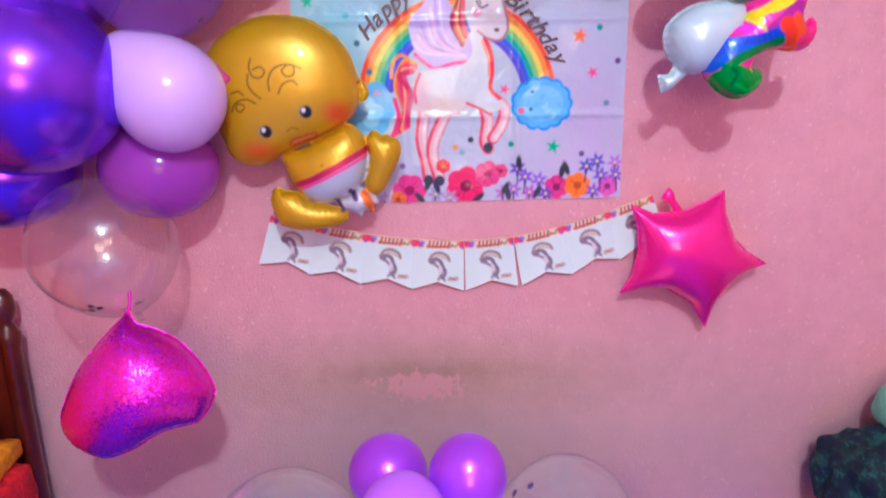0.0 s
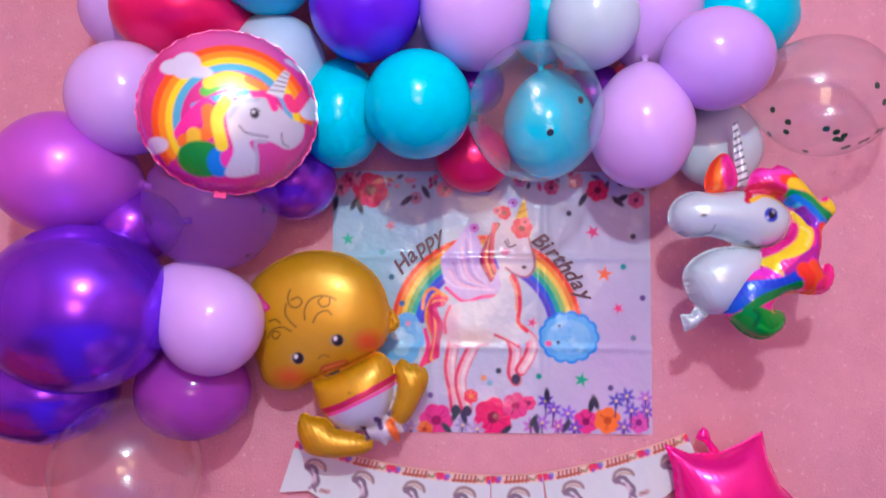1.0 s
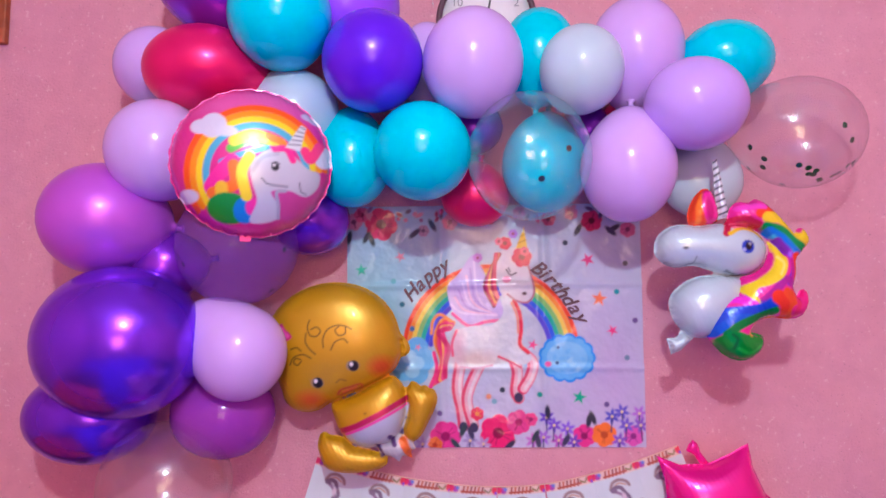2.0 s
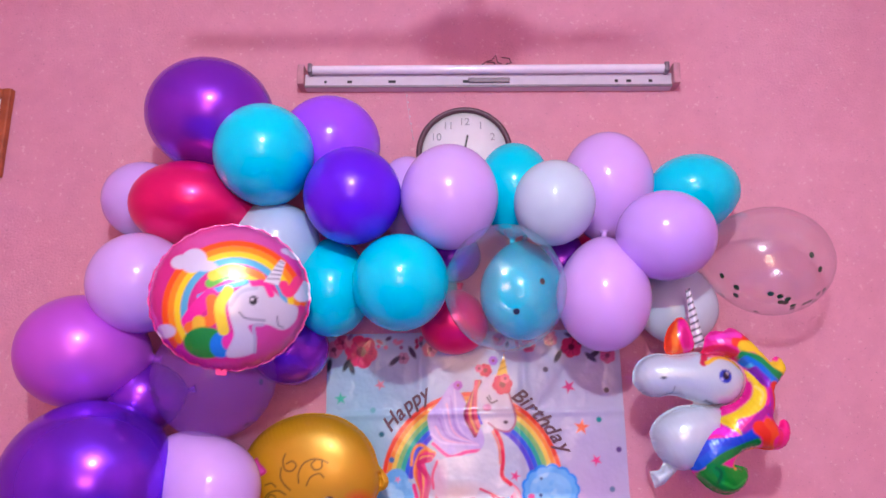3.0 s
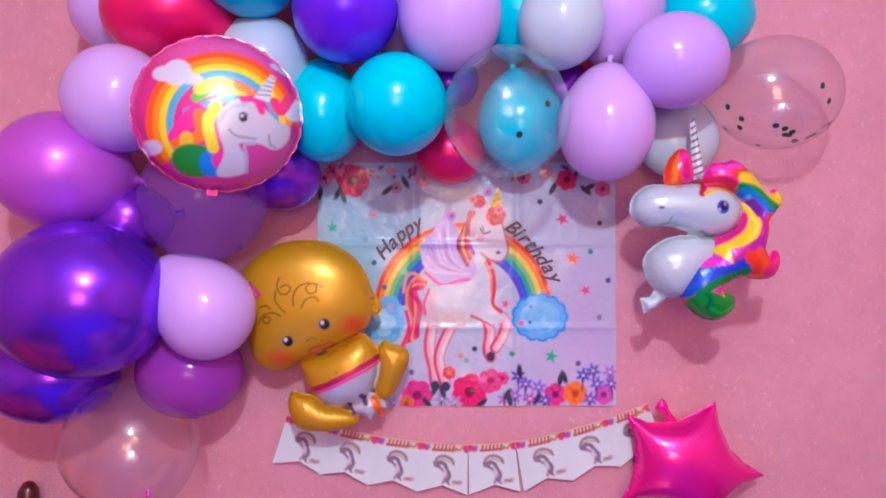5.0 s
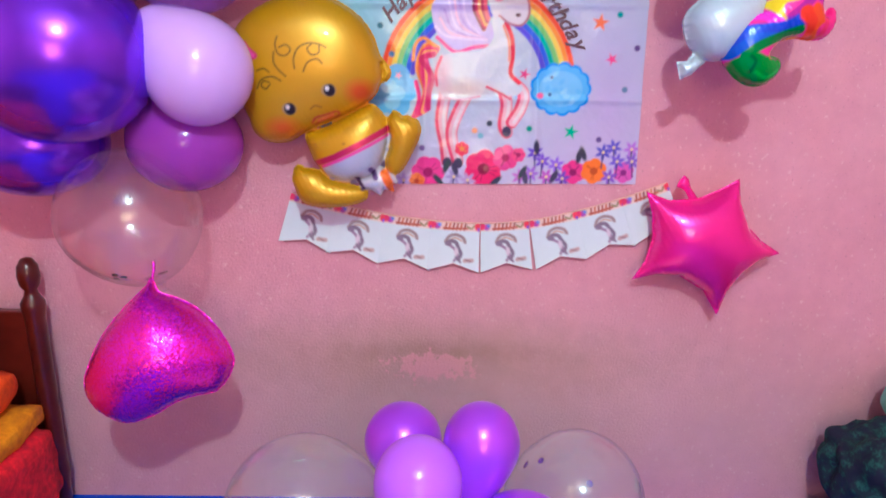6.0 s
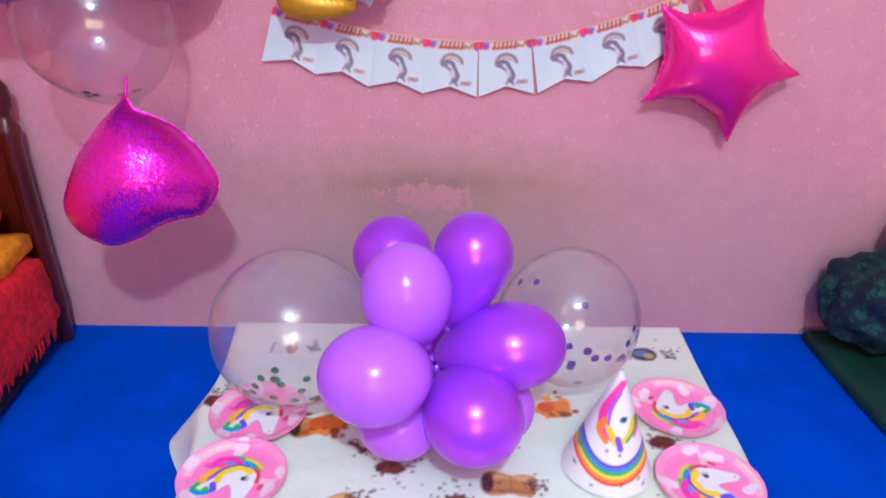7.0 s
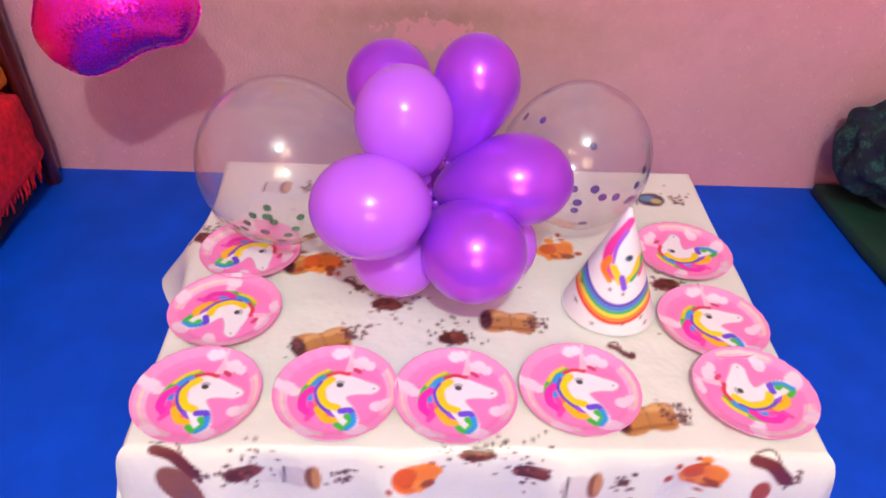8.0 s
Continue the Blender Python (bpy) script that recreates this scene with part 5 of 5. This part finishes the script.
    i.oval(*d([(585, 580)])[0], 0.0055, 0.005, "40404c").line(d([(574, 574), (584, 570), (596, 573)]), 0.0016, "585060").oval(*d([(676, 588)])[0], 0.0022, 0.0018, "b890a8")
    i.line(d([(650, 568), (684, 578), (692, 590), (672, 602), (630, 604), (606, 612), (628, 636), (644, 664)]), 0.0018, "d8b4cc")
    i.put(me)
    first = thing("paper_plate", pose(0, 0, 0), "pink paper plate printed with a unicorn and rainbow", "plate", "plates on the table")
    part("dish", me, P_CARD, first)
    spots = [(-0.254, 0.327, -6), (-0.051, 0.334, 0), (0.128, 0.332, -4), (0.319, 0.348, 0), (0.588, 0.343, 82), (0.578, 0.506, 6), (0.587, 0.71, 78), (-0.248, 0.684, -70), (-0.256, 0.514, -82)]
    first.matrix_world = pose(spots[0][0], spots[0][1], TZ + 0.0025, 0, 0, spots[0][2])
    for x, y, a in spots[1:]:
        copy_thing(first, pose(x, y, TZ + 0.0025 + (0.004 if (x, y) == (0.588, 0.343) else 0), 0, 0, a))


paper_plate()


def party_hat():
    R, H, seg, rows = 0.081, 0.208, 160, 110
    verts, faces = [], []
    for r in range(rows + 1):
        t = r / rows
        for k in range(seg):
            a = 2 * math.pi * k / seg
            q = R * (1 - t) + 0.003 * t
            verts.append((q * math.sin(a), -q * math.cos(a), H * t))
    for r in range(rows):
        for k in range(seg):
            faces.append([r * seg + k, r * seg + (k + 1) % seg, (r + 1) * seg + (k + 1) % seg, (r + 1) * seg + k])
    me = mesh_from("cone", verts, faces, P_CARD)
    V = np.array(verts)
    i = Ink(V[:, 0] * 1.0, V[:, 2], "f0ecf0", 0.003)
    i.X = np.where(V[:, 1] < 0.01, V[:, 0], 9)
    i.bow(0.004, 0.108, 0.094, 0.036, 185, 355, ("e83a24", "fb8c24", "f8dc34", "4ab868", "3a88e0", "5c48c0"), 0.95)
    i.oval(0.004, 0.098, 0.045, 0.038, "f2eef2")
    i.line([(0.004, 0.186), (-0.010, 0.160), (-0.022, 0.130), (-0.020, 0.106), (0.0, 0.096)], 0.013, "f03ca4").line([(0.002, 0.172), (-0.010, 0.145), (-0.013, 0.118)], 0.006, "9c58e0").line([(-0.018, 0.122), (-0.026, 0.104), (-0.014, 0.090)], 0.010, "fb8a2c").line([(-0.010, 0.110), (0.004, 0.090)], 0.012, "f8d024")
    i.line([(0.012, 0.090), (0.024, 0.102), (0.030, 0.124)], 0.010, "f8d02c").line([(0.022, 0.092), (0.034, 0.108), (0.034, 0.124)], 0.006, "3ab868").line([(0.006, 0.096), (0.012, 0.080)], 0.010, "7a4cd8").line([(0.034, 0.098), (0.040, 0.112)], 0.006, "f0489c")
    i.oval(0.012, 0.128, 0.0065, 0.005, "34708c").oval(0.013, 0.129, 0.003, 0.003, "181c30")
    for x, y in ((-0.06, 0.03), (0.05, 0.025), (0.02, 0.02), (-0.03, 0.012), (0.012, 0.07), (-0.01, 0.075), (0.06, 0.012), (-0.055, 0.06)):
        i.star(x, y, 0.004, "5a5468")
    h = thing("party_hat", pose(0.407, 0.555, TZ + 0.003, 0, 0, -11), "white paper party hat with a rainbow band", "hat")
    part("cone", i.put(me), P_CARD, h)
    part("brim_edge", tube([(R * math.cos(a), R * math.sin(a), 0.0015) for a in np.linspace(0, 2 * math.pi, 48, endpoint=False)], 0.0012, True), M_PAPER, h)


party_hat()

CL = "purple balloon cluster"
NODE = Vector((0.09, 0.63, 0.475))


def cluster(x, y, z, rx, rz, mat, label, long=1.35):
    balloon(x, y, z, rx, rz, mat, label, tuple(NODE - Vector((x, y, z))), long=long, group=CL)


cluster(0.012, 0.76, 0.625, 0.075, 0.075, MIDPURPLE, "darker purple balloon at the cluster's back")
cluster(0.041, 0.59, 0.639, 0.076, 0.084, PURPLE, "bright purple balloon in the table cluster", 1.3)
cluster(0.156, 0.68, 0.665, 0.070, 0.078, MIDPURPLE, "darker purple teardrop balloon standing up", 1.75)
cluster(-0.007, 0.50, 0.539, 0.091, 0.079, PURPLE, "bright purple balloon in the table cluster", 1.25)
cluster(0.226, 0.60, 0.534, 0.092, 0.074, MIDPURPLE, "darker purple teardrop balloon lying sideways", 1.6)
cluster(0.156, 0.50, 0.457, 0.084, 0.080, MIDPURPLE, "darker purple balloon low in the cluster", 1.3)
cluster(0.032, 0.56, 0.400, 0.076, 0.066, PURPLE, "bright purple balloon resting on the cloth", 1.3)
cluster(0.212, 0.60, 0.400, 0.062, 0.066, PURPLE, "bright purple balloon behind a darker one", 1.3)
cluster(0.114, 0.74, 0.424, 0.080, 0.075, MIDPURPLE, "darker purple balloon at the cluster's back", 1.3)
balloon(-0.179, 0.73, 0.482, 0.154, 0.152, CLEARHAZE, "clear balloon with green confetti resting on the cloth", (1, -0.1, 0.05), long=1.12, group=CL, confetti=(40, G_CONF, 21, -0.95))
balloon(0.372, 0.80, 0.472, 0.137, 0.143, CLEARHAZE, "clear balloon with violet confetti resting on the cloth", (-1, -0.1, 0.05), long=1.12, group=CL, confetti=(36, V_CONF, 33, -0.2))


# ---- bed and bedding ----
def cushion(x0, x1, y0, y1, z0, z1, r, amp, seed, cuts=5):
    """A soft folded lump of cloth."""
    bm = box(x0, x1, y0, y1, z0, z1)
    bmesh.ops.subdivide_edges(bm, edges=list(bm.edges), cuts=cuts, use_grid_fill=True)
    c = Vector(((x0 + x1) / 2, (y0 + y1) / 2, (z0 + z1) / 2))
    hx = Vector(((x1 - x0) / 2, (y1 - y0) / 2, (z1 - z0) / 2))
    for v in bm.verts:
        p = v.co - c
        q = Vector([math.copysign(max(abs(a) - (h - r), 0), a) for a, h in zip(p, hx)])
        base = Vector([math.copysign(min(abs(a), h - r), a) for a, h in zip(p, hx)])
        p = base + (q.normalized() * r if q.length > 1e-6 else q)
        v.co = c + p
    bmesh.ops.subdivide_edges(bm, edges=list(bm.edges), cuts=1, use_grid_fill=True)
    bm.normal_update()
    moves = []
    for v in bm.verts:
        s = Vector((seed, 0, seed))
        moves.append(v.normal * amp * (noise.noise(v.co * 7 + s) + 0.6 * noise.noise(v.co * 19 + s)))
    for v, m in zip(bm.verts, moves):
        v.co += m
    return bm


def bed():
    b = thing("bed", pose(0, 0, 0), "dark red wooden bed with turned headboard posts", "bed")
    prof = [(0, 0), (0.022, 0), (0.024, 0.10), (0.03, 0.14), (0.026, 0.18), (0.027, 0.62), (0.032, 0.645), (0.032, 0.665), (0.02, 0.685), (0.016, 0.70), (0.026, 0.715), (0.030, 0.74), (0.027, 0.77), (0.014, 0.79), (0, 0.795)]
    for x in (-1.015, -2.0):
        part("post", lathe(prof, 28), M_WOOD, b, "turned dark wooden post").matrix_local = pose(x, 1.42, 0, 0, -2.2 if x > -1.5 else 0, 0)
    part("headboard", box(-1.98, -1.04, 1.405, 1.435, 0.16, 0.64, 0.006), M_WOOD, b, "", False)
    part("side_rail", box(-1.055, -1.025, -0.5, 1.40, 0.14, 0.24, 0.005), M_WOOD, b, "", False)
    part("side_rail", box(-2.015, -1.985, -0.5, 1.40, 0.14, 0.24, 0.005), M_WOOD, b, "", False)
    for x in (-1.02, -2.0):
        part("foot", lathe(prof[:6] + [(0, 0.62)], 20), M_WOOD, b).location = (x, -0.5, 0)


bed()
M_NAVY = plain("navy_cloth", "141430", 0.9, vary=0.4, scale=40, relief=0.5)
M_RED = plain("red_blanket", "d8042c", 0.9, vary=0.35, scale=45, relief=0.8)
M_ORANGE = plain("orange_blanket", "ff4c00", 0.9, vary=0.3, scale=45, relief=0.8)
M_AMBER = plain("amber_blanket", "ff9600", 0.9, vary=0.3, scale=45, relief=0.8)
tagged(part("mattress", cushion(-1.97, -1.08, -0.45, 1.38, 0.18, 0.28, 0.04, 0.006, 1), M_NAVY, None), "dark navy mattress on the bed", "mattress")


def blanket_fringe(blanket, x, y0, y1, z0):
    """Twisted threads hanging from the blanket's lower edge, each a bent four-sided strand."""
    rnd = random.Random(17)
    verts, faces = [], []
    for k in range(int((y1 - y0 - 0.06) / 0.011)):
        y, lean = y0 + 0.03 + 0.011 * k + rnd.uniform(-0.003, 0.003), rnd.uniform(-0.012, 0.012)
        length, w = rnd.uniform(0.05, 0.085), rnd.uniform(0.0025, 0.0045)
        for t in (0, 0.4, 0.75, 1.0):
            cx, cy, cz, r = x - 0.018 + 0.012 * math.sin(2.6 * t), y + lean * t * t, z0 + 0.055 - length * t, w * (1 - 0.55 * t)
            verts += [(cx - r, cy - r, cz), (cx + r, cy - r, cz), (cx + r, cy + r, cz), (cx - r, cy + r, cz)]
        b = len(verts) - 16
        faces += [[b + 4 * i + q, b + 4 * i + (q + 1) % 4, b + 4 * i + 4 + (q + 1) % 4, b + 4 * i + 4 + q] for i in range(3) for q in range(4)]
        faces.append([b + 12, b + 13, b + 14, b + 15])
    part("fringe", mesh_from("fringe", verts, faces, M_RED), M_RED, blanket, "frayed dark red fringe")


for name, x0, x1, y0, y1, z0, z1, mat, label in (
        ("blanket", -1.55, -1.0, 0.45, 1.33, 0.0, 0.13, M_NAVY, "dark navy blanket trailing by the bed"),
        ("blanket", -1.60, -0.965, 0.50, 1.36, 0.10, 0.34, M_RED, "rough red blanket folded in a heap"),
        ("blanket", -1.60, -0.99, 0.55, 1.36, 0.325, 0.405, M_AMBER, "amber yellow blanket folded in the heap"),
        ("blanket", -1.60, -1.03, 0.58, 1.34, 0.41, 0.52, M_ORANGE, "orange blanket on top of the heap"),
        ("blanket", -1.62, -1.13, 0.75, 1.32, 0.51, 0.74, M_ORANGE, "rolled orange blanket crowning the heap")):
    folded = tagged(part(name, cushion(x0, x1, y0, y1, z0, z1, min(0.05, (z1 - z0) * 0.45), 0.016, z0 * 40, 7), mat, None), label, "blanket", "folded blankets")
    if mat is M_RED:
        blanket_fringe(folded, x1, y0, y1, z0)

M_GREEN = plain("dark_green_mat", "0c3a2c", 0.7, vary=0.3, scale=12, relief=0.4)
M_FLORAL, _n, _l, _b = material("dark_floral_cloth")
_f = noise_tex(_n, _l, 24, 3, 0.7)
_l.new(ramp(_n, _l, _f, [(0.42, hexa("0c1230")), (0.54, hexa("102a34")), (0.62, hexa("245650")), (0.70, hexa("101a38"))]), _b.inputs["Base Color"])
_b.inputs["Roughness"].default_value = 0.85
bump(_n, _l, _b, _f, 0.6, 0.006)
M_JADE = plain("jade_cloth", "7ed0b0", 0.6, vary=0.3, scale=16, relief=0.4)
tagged(part("floor_mat", cushion(1.285, 2.2, -0.6, 1.46, 0.0, 0.05, 0.02, 0.004, 5), M_GREEN, None), "dark green mat on the blue floor", "mat")
tagged(part("heaped_shawl", cushion(1.26, 1.80, 1.20, 1.46, 0.075, 0.375, 0.12, 0.05, 3, 11), M_FLORAL, None), "dark floral shawl heaped on the mat", "shawl")
tagged(part("jade_cloth", cushion(1.40, 1.70, 1.10, 1.42, 0.355, 0.515, 0.08, 0.02, 9, 6), M_JADE, None), "mint green satin cloth on the heaped shawl", "cloth")
